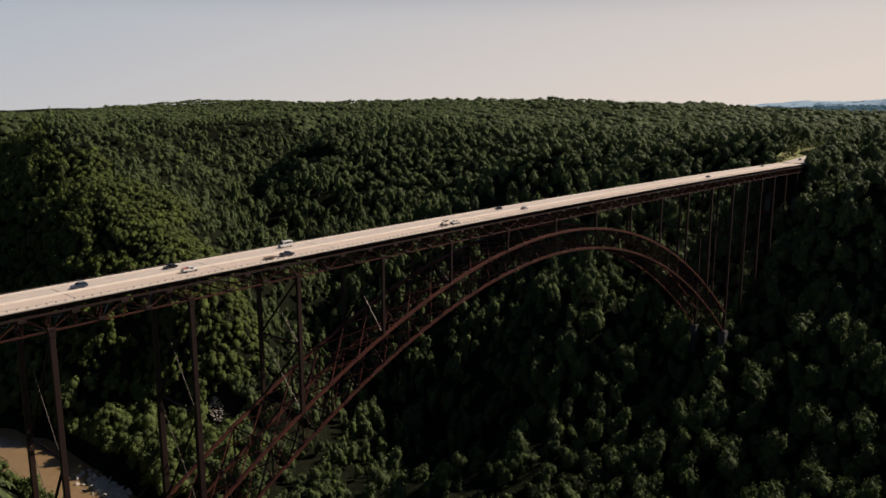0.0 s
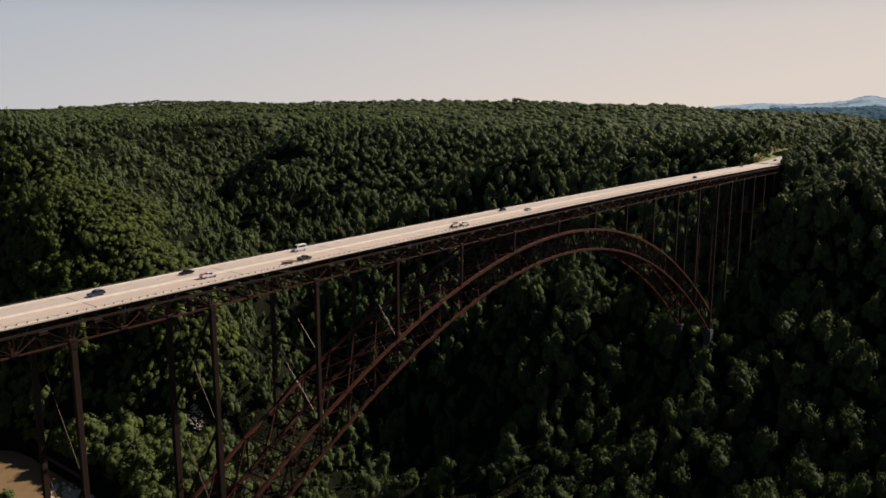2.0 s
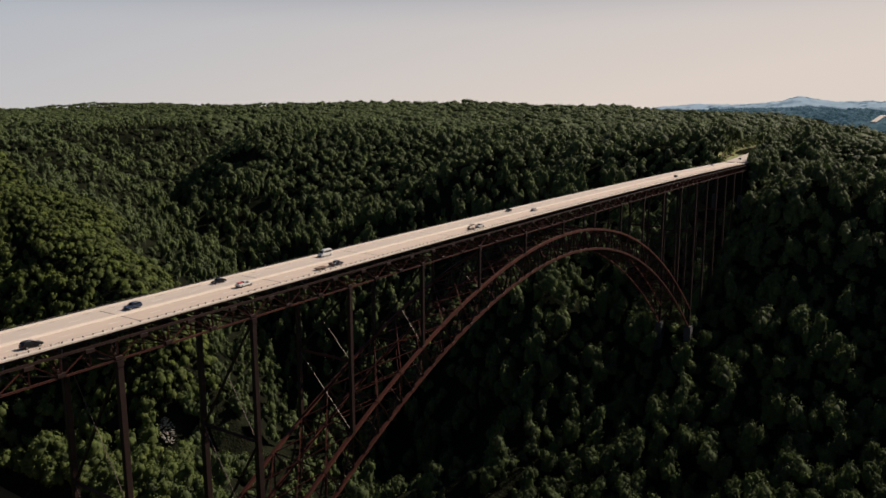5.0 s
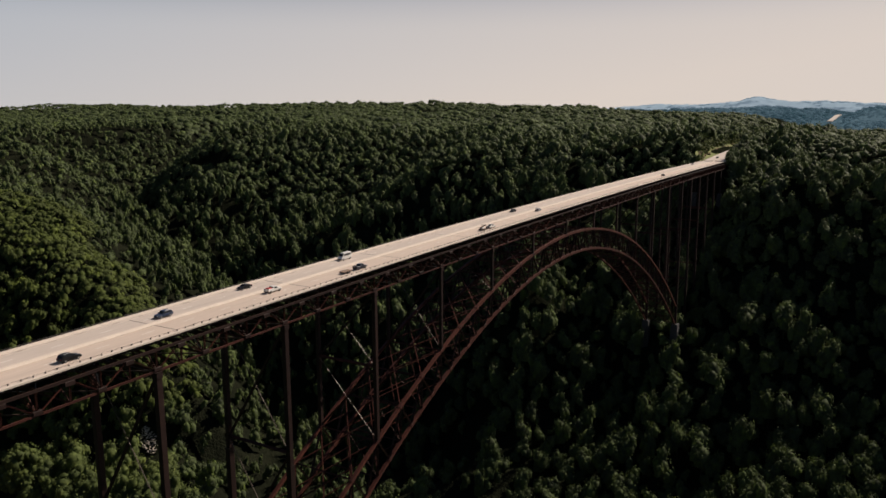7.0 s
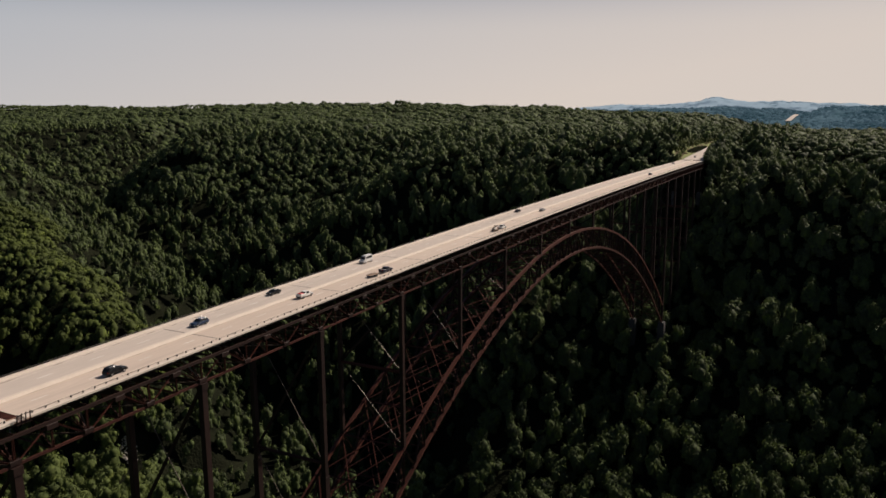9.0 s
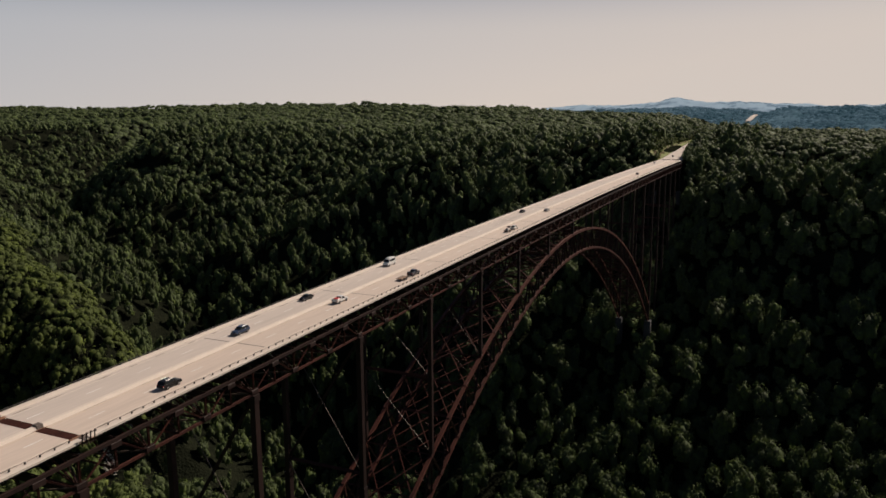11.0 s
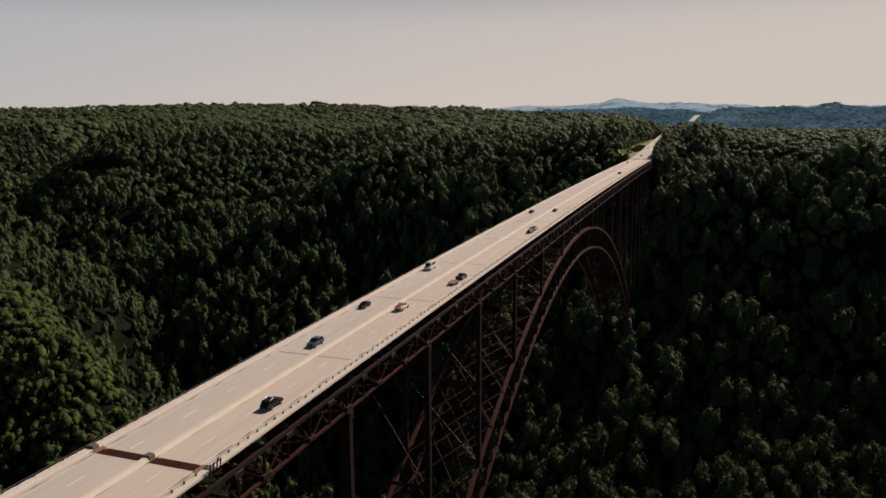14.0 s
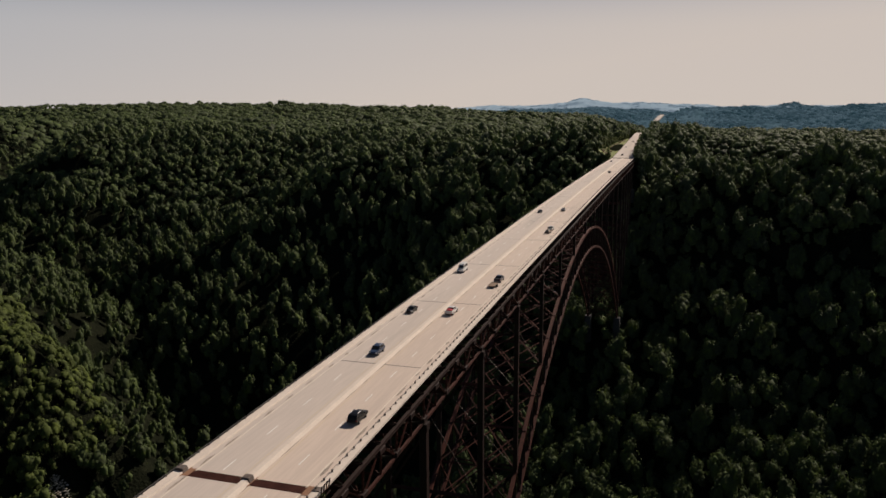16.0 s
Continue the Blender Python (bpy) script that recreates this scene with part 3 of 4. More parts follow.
    # young marks the crowns that take the yellower, sunlit leaf colour
    young = small[:, 1] < np.interp(small[:, 0], [-1000, -720, -560, -440], [360, 440, 420, 400]) + 25 * np.sin(small[:, 0] * 0.035)
    woods("forest", small[young], SMALL, 9.0, 5, "close sunlit yellow-green forest on a spur", 1.05, 0.5, 0.25, 0.5, FOLIAGE_SUNLIT)
    behind = small[~young]
    behind = behind[np.random.default_rng(57).random(len(behind)) < np.where(behind[:, 0] > -640, 0.40, 0.46)]
    woods("forest", behind, SMALL, 9.2, 55, "close green broadleaf forest on the hill behind the spur", 1.6, 0.5, 0.3, 0.2)
    # the wall beyond the hollow: tall single crowns with dark gaps
    wall = keep_woods(scatter(-980, -200, 280, 720, 11.4, 31))
    wall = wall[wall[:, 1] >= np.interp(wall[:, 0], hx, hy) + 6]
    wall = wall[np.random.default_rng(58).random(len(wall)) < 0.62 + 0.3 * waves(wall[:, 0], wall[:, 1], 60, 59)]
    woods("forest", wall, MEDIUM, 9.6, 12, "tall broadleaf trees on the shaded gorge wall", 2.15, 1.0, 0.32, 0.0)
    rim = keep_woods(np.concatenate([scatter(-980, 60, 720, 1000, 12.4, 4), scatter(240, 340, 196, 720, 17, 33), scatter(17, 70, 636, 720, 8.5, 41), scatter(-70, -38, 640, 700, 9, 42)]))
    rim = rim[~((np.abs(rim[:, 0]) < 76) & (rim[:, 1] > 716)) & (rim[:, 1] >= np.interp(rim[:, 0], hx, hy) + 6)]
    woods("forest", rim, MIDDLE, 12.6, 13, "dense green broadleaf forest on the plateau's rim", 1.25, 1.0, 0.28, 0.2)
    top = keep_woods(np.concatenate([scatter(60, 340, 700, 1000, 9.2, 43), scatter(80, 420, 1000, 1500, 13.5, 44)]))
    woods("forest", top, SMALL, 10.4, 45, "close green forest canopy on the flat plateau", 0.95, 1.0, 0.25, 0.4)
    below = keep_woods(scatter(-160, 330, -330, 116, 15, 51))
    woods("forest", below, MEDIUM, 16.0, 52, "broadleaf forest on the steep slope below the highway", 1.2, 1.5, 0.28, 0.3)
    far = keep_woods(np.concatenate([scatter(-1250, 80, 1000, 1500, 17, 6), scatter(-3000, 420, 1500, 2350, 28, 16), scatter(-3000, -1250, 150, 1500, 26, 7), scatter(300, 700, 196, 1000, 30, 8), scatter(-500, 500, -500, 118, 30, 9)]))
    far = far[~((np.abs(far[:, 0]) < 76) & (far[:, 1] > 716) & (far[:, 1] < 1250))]
    far = far[~((far[:, 0] > -160) & (far[:, 0] < 330) & (far[:, 1] > -330) & (far[:, 1] < 116))]
    woods("forest", far, COARSE, 22.0, 10, "unbroken green forest canopy on the plateau", 0.72, 2.5, 0.2, 0.9)
    # single trees on the slope beside the bridge
    tv, tf = trunk(6, 6, 3)
    wood = array_mesh("trunk", tv, tf, BARK)
    protos = []
    for v, f in FINE[:5]:
        t = new("tree")
        tagged(t, "broadleaf tree in full green leaf on the slope", "tree", "trees beside the bridge")
        new("trunk", wood).parent = t
        new("crown", array_mesh("crown", v, f, FOLIAGE, True)).parent = t
        protos.append(t)
    rng = random.Random(8)
    used = set()
    for i, (x, y) in enumerate(chosen):
        k = i % 5
        w = 11.6 * min(max(rng.gauss(1, 0.3), 0.6), 1.6)
        m = pose(x, y, float(land(x, y)) - 1.5, 0, 0, rng.uniform(0, 360))
        t = protos[k] if k not in used else copy_thing(protos[k], m)
        used.add(k)
        t.matrix_basis = m @ Matrix.Diagonal((w, w, w * rng.uniform(1.1, 2.1), 1))


plant()


def hill_woods():
    """Crowns on the hills beyond the plateau, in the same glowing haze colour."""
    g = np.random.default_rng(91)
    p = scatter(-880, 1500, 2600, 3300, 24, 92)
    p = p[~((np.abs(p[:, 0] + 14) < 26) & (p[:, 1] < 3080))]
    V, F, n = [], [], 0
    t = (p[:, 1] - 2600) / 700
    z = -20 + (np.interp(p[:, 0], *zip(*HILL_TOPS)) + 20) * np.sin(t * 1.5708) + waves(p[:, 0], p[:, 1], 260, 93) * 9
    for (x, y), h in zip(p, z):
        v, f = COARSE[g.integers(len(COARSE))]
        w = g.uniform(20, 34)
        V.append(np.stack([x + v[:, 0] * w, y + v[:, 1] * w, h - 9 + v[:, 2] * w * 0.75], -1))
        F.append(f + n)
        n += len(v)
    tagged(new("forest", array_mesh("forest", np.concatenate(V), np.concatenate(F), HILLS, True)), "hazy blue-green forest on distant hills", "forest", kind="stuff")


hill_woods()


# ---- the bridge ----
SPAN, HALF, TRUSS = 43.18, 11.54, 12.2
COLUMNS = [-216.0, -172.7, -129.5, -86.4, -43.18] + [SPAN * i for i in range(13)] + [518.16 + 33.1 * i for i in range(1, 6)]
NEAR_END, FAR_END = -216.0, 712.0
DEPTH = 6.6


# Paler bridge steel: the sun's glint on thin braces is in the colour.
H_SUNLIT = unit_section("brace_section", O, material("sunlit_brace_steel", (0.05, 0.035, 0.028), (0.095, 0.07, 0.056), 0.5, metal=0.3, scale=0.3, fine=2))


def bridge():
    b = new("steel_arch_bridge")
    tagged(b, "long weathering-steel arch bridge carrying a pale four-lane concrete deck", "bridge")
    ys = np.concatenate([np.arange(NEAR_END, FAR_END, 14.393), [FAR_END]])
    # deck slab
    bm = bmesh.new()
    strip(bm, [(-HALF + .5, 0.4), (-HALF + .5, 0.06), (-HALF + 1.2, -0.05), (0, -0.05), (0, 0.4)][::-1], ys, grade)
    part("deck_slab", bm, CONCRETE, b, "greyish worn concrete roadway")
    bm = bmesh.new()
    strip(bm, [(0, 0.4), (0, -0.05), (HALF - 1.2, -0.05), (HALF - .5, 0.06), (HALF - .5, 0.4)][::-1], ys, grade)
    part("deck_slab", bm, CONCRETE_WARM, b, "warm tan worn concrete roadway")
    # raised curbs along both edges, and the low barrier between the carriageways
    for s in (-1, 1):
        bm = bmesh.new()
        sec = [(HALF + 0.02, 0.30), (HALF + 0.02, 0.66), (HALF - 0.03, 0.69), (HALF - 1.38, 0.665), (HALF - 1.42, 0.62), (HALF - 1.5, 0.395), (HALF - 1.5, 0.3), (HALF - 0.4, 0.26)]
        sec = [(s * x, z) for x, z in sec]
        strip(bm, sec if s < 0 else sec[::-1], ys, grade)
        part("curb", bm, PARAPET, b, "pale raised concrete curb")
    bm = bmesh.new()
    strip(bm, [(-.75, .39), (-.62, .56), (-.42, .86), (-.36, .9), (.36, .9), (.42, .86), (.62, .56), (.75, .39)][::-1], ys, grade)
    part("median_barrier", bm, PARAPET, b, "low concrete barrier between the carriageways")
    # rails on both parapets
    posts = unit_section("rail_post", [(-.09, -.14), (.09, -.14), (.06, .14), (-.06, .14)], RAIL_STEEL)
    for s in (-1, 1):
        for z in (1.06,):
            bm = bmesh.new()
            x, r = s * (HALF - (1.0 if s > 0 else 0.2)), .016 if s > 0 else .05
            strip(bm, [(x - r, z - r), (x + r, z - r), (x + r, z + r), (x - r, z + r)], ys, grade)
            part("handrail", bm, RAIL_STEEL, b, "thin dark metal rail")
    more = bmesh.new()
    for s in (-1, 1):
        for i, y in enumerate(np.arange(-214, FAR_END, 2.55)):
            x, z = s * (HALF - (1.0 if s > 0 else 0.2)), grade(y) + 0.66
            if s > 0 and -130 < y < 560 or s < 0 and y < -180:
                member("rail_post", (x, y, z), (x, y, z + 0.42), 1.3, 0.8, posts, b)
            else:
                box(more, x - .06, x + .06, y - .06, y + .06, z, z + .42)
    tagged(part("rail_post", more, RAIL_STEEL, b), kind="stuff")
    # painted lines
    for x, mat in ((-8.75, PAINT_PALE), (8.75, PAINT_PALE), (-1.35, PAINT_YELLOW), (1.35, PAINT_YELLOW)):
        bm = bmesh.new()
        strip(bm, [(x - .09, .405), (x + .09, .405)][::-1], ys, grade, closed=False)
        part("edge_line", bm, mat, b)
    dash = unit_section("lane_dash", [(-.5, -.02), (.5, -.02), (.5, .02), (-.5, .02)], PAINT_WHITE)
    for x, y0 in ((-5.1, -38.8 - 12.3 * 14), (4.65, -34.4 - 12.3 * 14)):
        for i in range(74):
            y = y0 + 12.3 * i
            if y + 3.4 < FAR_END:
                member("lane_dash", (x, y, grade(y) + .39), (x, y + 3.4, grade(y + 3.4) + .39), 0.19, 0.9, dash, b)
    # grime along the gutters, and a thin dark line beside the median
    rng = random.Random(61)
    bm = bmesh.new()
    for x, wide, every, long in ((-9.15, .24, 7.5, 6.0), (9.15, .30, 5.0, 7.0), (.92, .10, 6.0, 9.0)):
        y = NEAR_END + 4
        while y < FAR_END - 12:
            n, l = 9, rng.uniform(.3, 1) * long
            ring = [[bm.verts.new((x + sd * wide * math.sin(3.1416 * (i + .4) / (n - .2)) * rng.uniform(.5, 1.2), y + l * i / n, grade(y + l * i / n) + .404)) for i in range(n)] for sd in (-1, 1)]
            for i in range(n - 1):
                bm.faces.new((ring[0][i], ring[1][i], ring[1][i + 1], ring[0][i + 1]))
            y += l + rng.uniform(.1, 1) * every
    tagged(part("gutter_grime", bm, GRIME, b, "dark grime in the gutters and a dark line beside the median"), kind="stuff")
    # seams across the slab
    for y in np.arange(-40.3 + 49.3, 690, 49.3):
        for x0, x1 in ((-8.6, -.78), (.78, 8.6)):
            bm = bmesh.new()
            z = grade(y) + .4
            box(bm, x0, x1, y - .22, y + .22, z - .02, z + .006)
            part("deck_seam", bm, SEAM, b)
    # expansion joint with its dark finger plates, rusty ends and upright plates
    y = -40.6
    z = grade(y) + .4
    for x0, x1 in ((-8.95, -.9), (.9, 8.95)):
        bm = bmesh.new()
        box(bm, x0, x1, y - 1.15, y + 1.15, z - .1, z + .012)
        j = part("expansion_joint", bm, JOINT_STEEL, b, "dark steel finger joint across the carriageway")
        for x in np.arange(x0 + .3, x1, .62):
            bm = bmesh.new()
            box(bm, x, x + .26, y - .8, y + .8, z + .008, z + .0135)
            part("joint_finger", bm, JOINT_STEEL, j)
    for x0, x1, dy in ((-10.1, -8.95, .2), (-.9, -.74, 0), (8.95, 10.1, -.1), (.74, .9, 0)):
        bm = bmesh.new()
        box(bm, x0, x1, y - 1.35 + dy, y + 1.35 + dy, z - .1, z + .016)
        part("joint_end_plate", bm, RUST, b, "rust-stained plate")
    for x, w, h in ((0, .80, .74), (-HALF + .80, .80, .66), (HALF - .80, .80, .40)):
        bm = bmesh.new()
        ring = [[bm.verts.new((x + dx, y + dy, z + dz)) for dx, dz in ((-w, -.05), (-w * .72, h), (w * .72, h), (w, -.05))] for dy in (-.62, .62)]
        for i in range(3):
            bm.faces.new((ring[0][i], ring[0][i + 1], ring[1][i + 1], ring[1][i]))
        bm.faces.new(ring[0]), bm.faces.new(ring[1][::-1])
        bmesh.ops.recalc_face_normals(bm, faces=bm.faces)
        bmesh.ops.bevel(bm, geom=bm.edges[:], offset=.06, segments=1, affect="EDGES")
        part("joint_cover", bm, JOINT_COVER, b, "grey-brown steel cover plate over the joint")
        bm = bmesh.new()
        for sx in (-1, 1):
            box(bm, x + sx * w - .09, x + sx * w + .09, y - 1.5, y + 1.7, z - .05, z + .02)
        part("rust_streak", bm, RUST, b, "orange rust stain beside the cover")
    for k in range(4):
        yy = y - 1.2 + .8 * k
        member("joint_bracket", (HALF + .2, yy, grade(yy) - .3), (HALF + .5, yy, grade(yy) + 1.9), .14, .14, H_DARK, b)
    for d in (-.4, 1.2):
        member("joint_bracket_rail", (HALF + .4, y - 1.3, z + d), (HALF + .4, y + 1.5, z + d), .1, .1, H_DARK, b)
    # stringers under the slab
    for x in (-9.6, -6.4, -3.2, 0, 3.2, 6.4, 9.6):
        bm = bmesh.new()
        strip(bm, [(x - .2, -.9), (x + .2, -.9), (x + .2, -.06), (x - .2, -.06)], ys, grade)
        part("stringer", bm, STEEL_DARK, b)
    # deck trusses
    nodes = []
    for a, c in zip(COLUMNS, COLUMNS[1:] + [FAR_END]):
        nodes += [a + (c - a) * i / 3 for i in range(3)]
    nodes.append(FAR_END)
    top, low = -1.55, -DEPTH
    for s in (-1, 1):
        x = s * TRUSS
        bm = bmesh.new()
        strip(bm, [(x - .3, top - .3), (x + .3, top - .3), (x + .3, top + .3), (x - .3, top + .3)], ys, grade)
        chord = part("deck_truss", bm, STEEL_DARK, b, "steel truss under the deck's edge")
        bm = bmesh.new()
        strip(bm, [(x - .24, low - .24), (x + .24, low - .24), (x + .24, low + .24), (x - .24, low + .24)], ys, grade)
        part("bottom_chord", bm, STEEL, chord)
        for y0, y1 in zip(nodes, nodes[1:]):
            ym = (y0 + y1) / 2
            P = lambda y, z: (x, y, grade(y) + z)
            member("truss_diagonal", P(y0, low), P(ym, top), .26, .26, H_STEEL, chord)
            member("truss_diagonal", P(ym, top), P(y1, low), .26, .26, H_STEEL, chord)
            member("truss_post", P(y0, low), P(y0, top), .34, .36, H_STEEL, chord)
            member("truss_post", P(ym, low), P(ym, top), .30, .32, H_STEEL, chord)
            member("gusset", P(ym - 1.1, top - .75), P(ym + 1.1, top - .75), .95, 1.0, BOX_DARK, chord)
            member("gusset", P(y0 - 1.0, low + .5), P(y0 + 1.0, low + .5), .9, .9, BOX_DARK, chord)
    for y0, y1 in zip(nodes, nodes[1:]):
        z0, z1 = grade(y0) + low, grade(y1) + low
        ym = (y0 + y1) / 2
        g0, gm = grade(y0), grade(ym)
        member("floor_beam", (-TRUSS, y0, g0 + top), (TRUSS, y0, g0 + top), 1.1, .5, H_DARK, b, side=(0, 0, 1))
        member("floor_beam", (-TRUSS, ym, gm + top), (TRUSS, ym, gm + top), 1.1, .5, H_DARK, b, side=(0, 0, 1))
        member("cross_strut", (-TRUSS, y0, z0), (TRUSS, y0, z0), .4, .4, H_STEEL, b)
        member("cross_strut", (-TRUSS, ym, gm + low), (TRUSS, ym, gm + low), .35, .35, H_STEEL, b)
        for s in (-1, 1):
            for xe in (0, 4.8, 8.6):
                member("sway_brace", (s * TRUSS, y0, z0), (s * xe, y0, g0 + top - .4), .24, .24, H_STEEL, b)
            member("sway_brace", (s * TRUSS, ym, gm + low), (s * 6.4, ym, gm + top - .4), .22, .22, H_STEEL, b)
            # lateral braces take the sun-pale steel too
            member("lateral_brace", (s * TRUSS, y0, z0 + .1), (0, ym, gm + low + .1), .28, .28, H_SUNLIT, b)
            member("lateral_brace", (s * TRUSS, y1, z1 + .1), (0, ym, gm + low + .1), .28, .28, H_SUNLIT, b)
    # arch
    def arch_up(y):
        return -11.2 - 0.00150 * (y - 263) ** 2 - 0.9

    def arch_low(y):
        u = abs(y - 263) / 263
        return arch_up(y) - 11.2 - 5.0 * u * u
    y_end = [SPAN * i / 3 for i in range(37)]
    for s in (-1, 1):
        x = s * TRUSS
        bm = bmesh.new()
        fine = np.linspace(0, 518.16, 73)
        strip(bm, [(x - .55, -.6), (x + .55, -.6), (x + .55, .6), (x - .55, .6)], fine, arch_up)
        rib = part("arch_rib", bm, STEEL, b, "great rust-brown trussed steel arch rib")
        bm = bmesh.new()
        strip(bm, [(x - .55, -.6), (x + .55, -.6), (x + .55, .6), (x - .55, .6)], fine, arch_low)
        part("lower_chord", bm, STEEL, rib)
        for i, (y0, y1) in enumerate(zip(y_end, y_end[1:])):
            ym = (y0 + y1) / 2
            member("arch_diagonal", (x, y0, arch_up(y0)), (x, ym, arch_low(ym)), .6, .5, H_DARK, rib)
            member("arch_diagonal", (x, ym, arch_low(ym)), (x, y1, arch_up(y1)), .6, .5, H_DARK, rib)
            member("arch_post", (x, y0, arch_up(y0)), (x, y0, arch_low(y0)), .5, .45, H_DARK, rib)
            d = .9
            member("chord_collar", (x, y0 - d, arch_up(y0 - d)), (x, y0 + d, arch_up(y0 + d)), 1.3, 1.4, BOX_STEEL, rib)
            member("chord_collar", (x, ym - d, arch_low(ym - d)), (x, ym + d, arch_low(ym + d)), 1.3, 1.4, BOX_STEEL, rib)
        for y in (0.3, 517.86):
            member("arch_end_post", (x, y, arch_up(y)), (x, y, arch_low(y) - 1), 1.5, 1.2, BOX_STEEL, rib)
    for i, (y0, y1) in enumerate(zip(y_end, y_end[1:])):
        ym = (y0 + y1) / 2
        for f in (arch_up, arch_low):
            member("arch_strut", (-TRUSS, y0, f(y0)), (TRUSS, y0, f(y0)), .45, .45, H_STEEL, b)
            for s in (-1, 1):
                member("arch_lateral", (s * TRUSS, y0, f(y0)), (0, y1, f(y1)), .34, .34, H_STEEL, b)
                member("arch_lateral", (0, y0, f(y0)), (s * TRUSS, y1, f(y1)), .30, .30, H_STEEL, b)
        for s in (-1, 1):
            member("arch_sway", (s * TRUSS, y0, arch_low(y0)), (0, y0, arch_up(y0)), .34, .34, H_STEEL, b)
    # bents: two legs with crossed braces, on the arch or on concrete piers
    for k, y in enumerate(COLUMNS[1:], 1):
        topz = grade(y) - DEPTH - .3
        on_arch = 0 < y < 518
        feet = arch_up(y) + .6 if on_arch else None
        if not on_arch:
            feet = min(float(land(-TRUSS, y)), float(land(TRUSS, y))) + 5.5
            if abs(y) < 1 or abs(y - 518.16) < 1:
                feet = arch_low(518.16) + 1.5
        h = topz - feet
        if h < 1.0:
            continue
        w0 = 0.85 + 0.009 * h if h < 60 else 1.4
        bent = member("bent", (-TRUSS, y, topz - .5), (TRUSS, y, topz - .5), 1.0, .9, BOX_DARK, b, side=(0, 1, 0))
        tagged(bent, "tall steel bent with crossed braces")
        wt = bent.matrix_basis.inverted()

        def put(name, a, c, w, d, data):
            o = member(name, a, c, w, d, data, bent)
            o.matrix_parent_inverse = wt
            return o
        for s in (-1, 1):
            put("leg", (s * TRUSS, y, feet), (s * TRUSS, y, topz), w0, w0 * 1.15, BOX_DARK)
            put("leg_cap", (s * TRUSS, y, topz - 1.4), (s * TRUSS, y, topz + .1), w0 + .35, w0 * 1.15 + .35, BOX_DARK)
            if h > 60:
                put("leg_base", (s * TRUSS, y, feet), (s * TRUSS, y, feet + h * .45), w0 + .4, w0 * 1.15 + .4, BOX_DARK)
        tiers = 1 if h < 36 else 2 if h < 78 else 3
        if h > 9:
            for i in range(tiers):
                z0, z1 = feet + h * i / tiers, feet + h * (i + 1) / tiers
                # near bents only: one brace in sun-pale steel, the crossing one dark
                put("brace", (-TRUSS, y - .3, z1), (TRUSS, y - .3, z0), .15, .15, H_SUNLIT if y < 180 else H_DARK)
                put("brace", (-TRUSS, y + .3, z0), (TRUSS, y + .3, z1), .6, .6, H_DARK)
                if i:
                    put("strut", (-TRUSS, y, z0), (TRUSS, y, z0), .8, .8, H_STEEL)
    for y in [c for c in COLUMNS[1:] if c <= 0 or c > 517]:
        spring = abs(y) < 1 or abs(y - 518.16) < 1
        for s in (-1, 1):
            x = s * TRUSS
            g = float(land(x, y))
            zt = min(float(land(-TRUSS, y)), float(land(TRUSS, y))) + 5.6
            if spring:
                zt = arch_low(518.16) + 1.6
            bm = bmesh.new()
            r, q = (2.6, 3.4) if spring else (2.2, 2.8)
            zb = min(g, zt) - 14
            v = [bm.verts.new((x + dx * k, y + dy * k2, zz)) for zz, k, k2 in ((zb, r * 1.35, q * 1.35), (zt - 1.2, r, q), (zt, r * .92, q * .92)) for dx, dy in ((-1, -1), (1, -1), (1, 1), (-1, 1))]
            for lv in (0, 4):
                for i in range(4):
                    bm.faces.new((v[lv + i], v[lv + (i + 1) % 4], v[lv + 4 + (i + 1) % 4], v[lv + 4 + i]))
            bm.faces.new(v[8:12])
            part("pier", bm, PIER, b, "grey concrete pier")
    for y, s in ((NEAR_END, -1), (FAR_END, 1)):
        bm = bmesh.new()
        zt = grade(y) - .1
        box(bm, -HALF + .3, HALF - .3, y - 2, y + 6 if s > 0 else y + 2, zt - 16, zt - .02)
        part("abutment", bm, PIER, b, "concrete abutment")
    return b


bridge()


def approach_road(name, y0, y1, label):
    ys = np.linspace(y0, y1, 60)
    bm = bmesh.new()
    strip(bm, [(-11.4, .0), (-11.4, -.5), (11.4, -.5), (11.4, .0)], ys, lambda y: float(road_height(y)))
    o = tagged(mesh_object(name, bm, CONCRETE), label, "road", kind="structure")
    for x, mat in ((-8.75, PAINT_WHITE), (8.75, PAINT_WHITE), (-1.2, PAINT_YELLOW), (1.2, PAINT_YELLOW)):
        bm = bmesh.new()
        strip(bm, [(x - .1, .008), (x + .1, .008)][::-1], ys, lambda y: float(road_height(y)), closed=False)
        part("edge_line", bm, mat, o)


approach_road("road", FAR_END + .05, 1500, "pale four-lane highway running into the forest")
approach_road("road_near", -900, NEAR_END - .05, "pale four-lane highway leading onto the bridge")


def far_road():
    """The highway where it climbs the next hill."""
    bm = bmesh.new()
    rows = [[bm.verts.new((x + dx, y, z + dz)) for dx in (-8.5, 8.5) for dz in (0, -3)] for x, y, z in ((-26, 2850, 22), (-18, 2920, 31), (-14, 2980, 38), (-6, 3040, 44))]
    for a, c in zip(rows, rows[1:]):
        for i, j in ((0, 2), (2, 3), (3, 1), (1, 0)):
            bm.faces.new((a[i], a[j], c[j], c[i]))
    bmesh.ops.recalc_face_normals(bm, faces=bm.faces)
    tagged(mesh_object("road_far", bm, CONCRETE), "pale highway climbing a distant wooded hill", "road", kind="structure")


far_road()


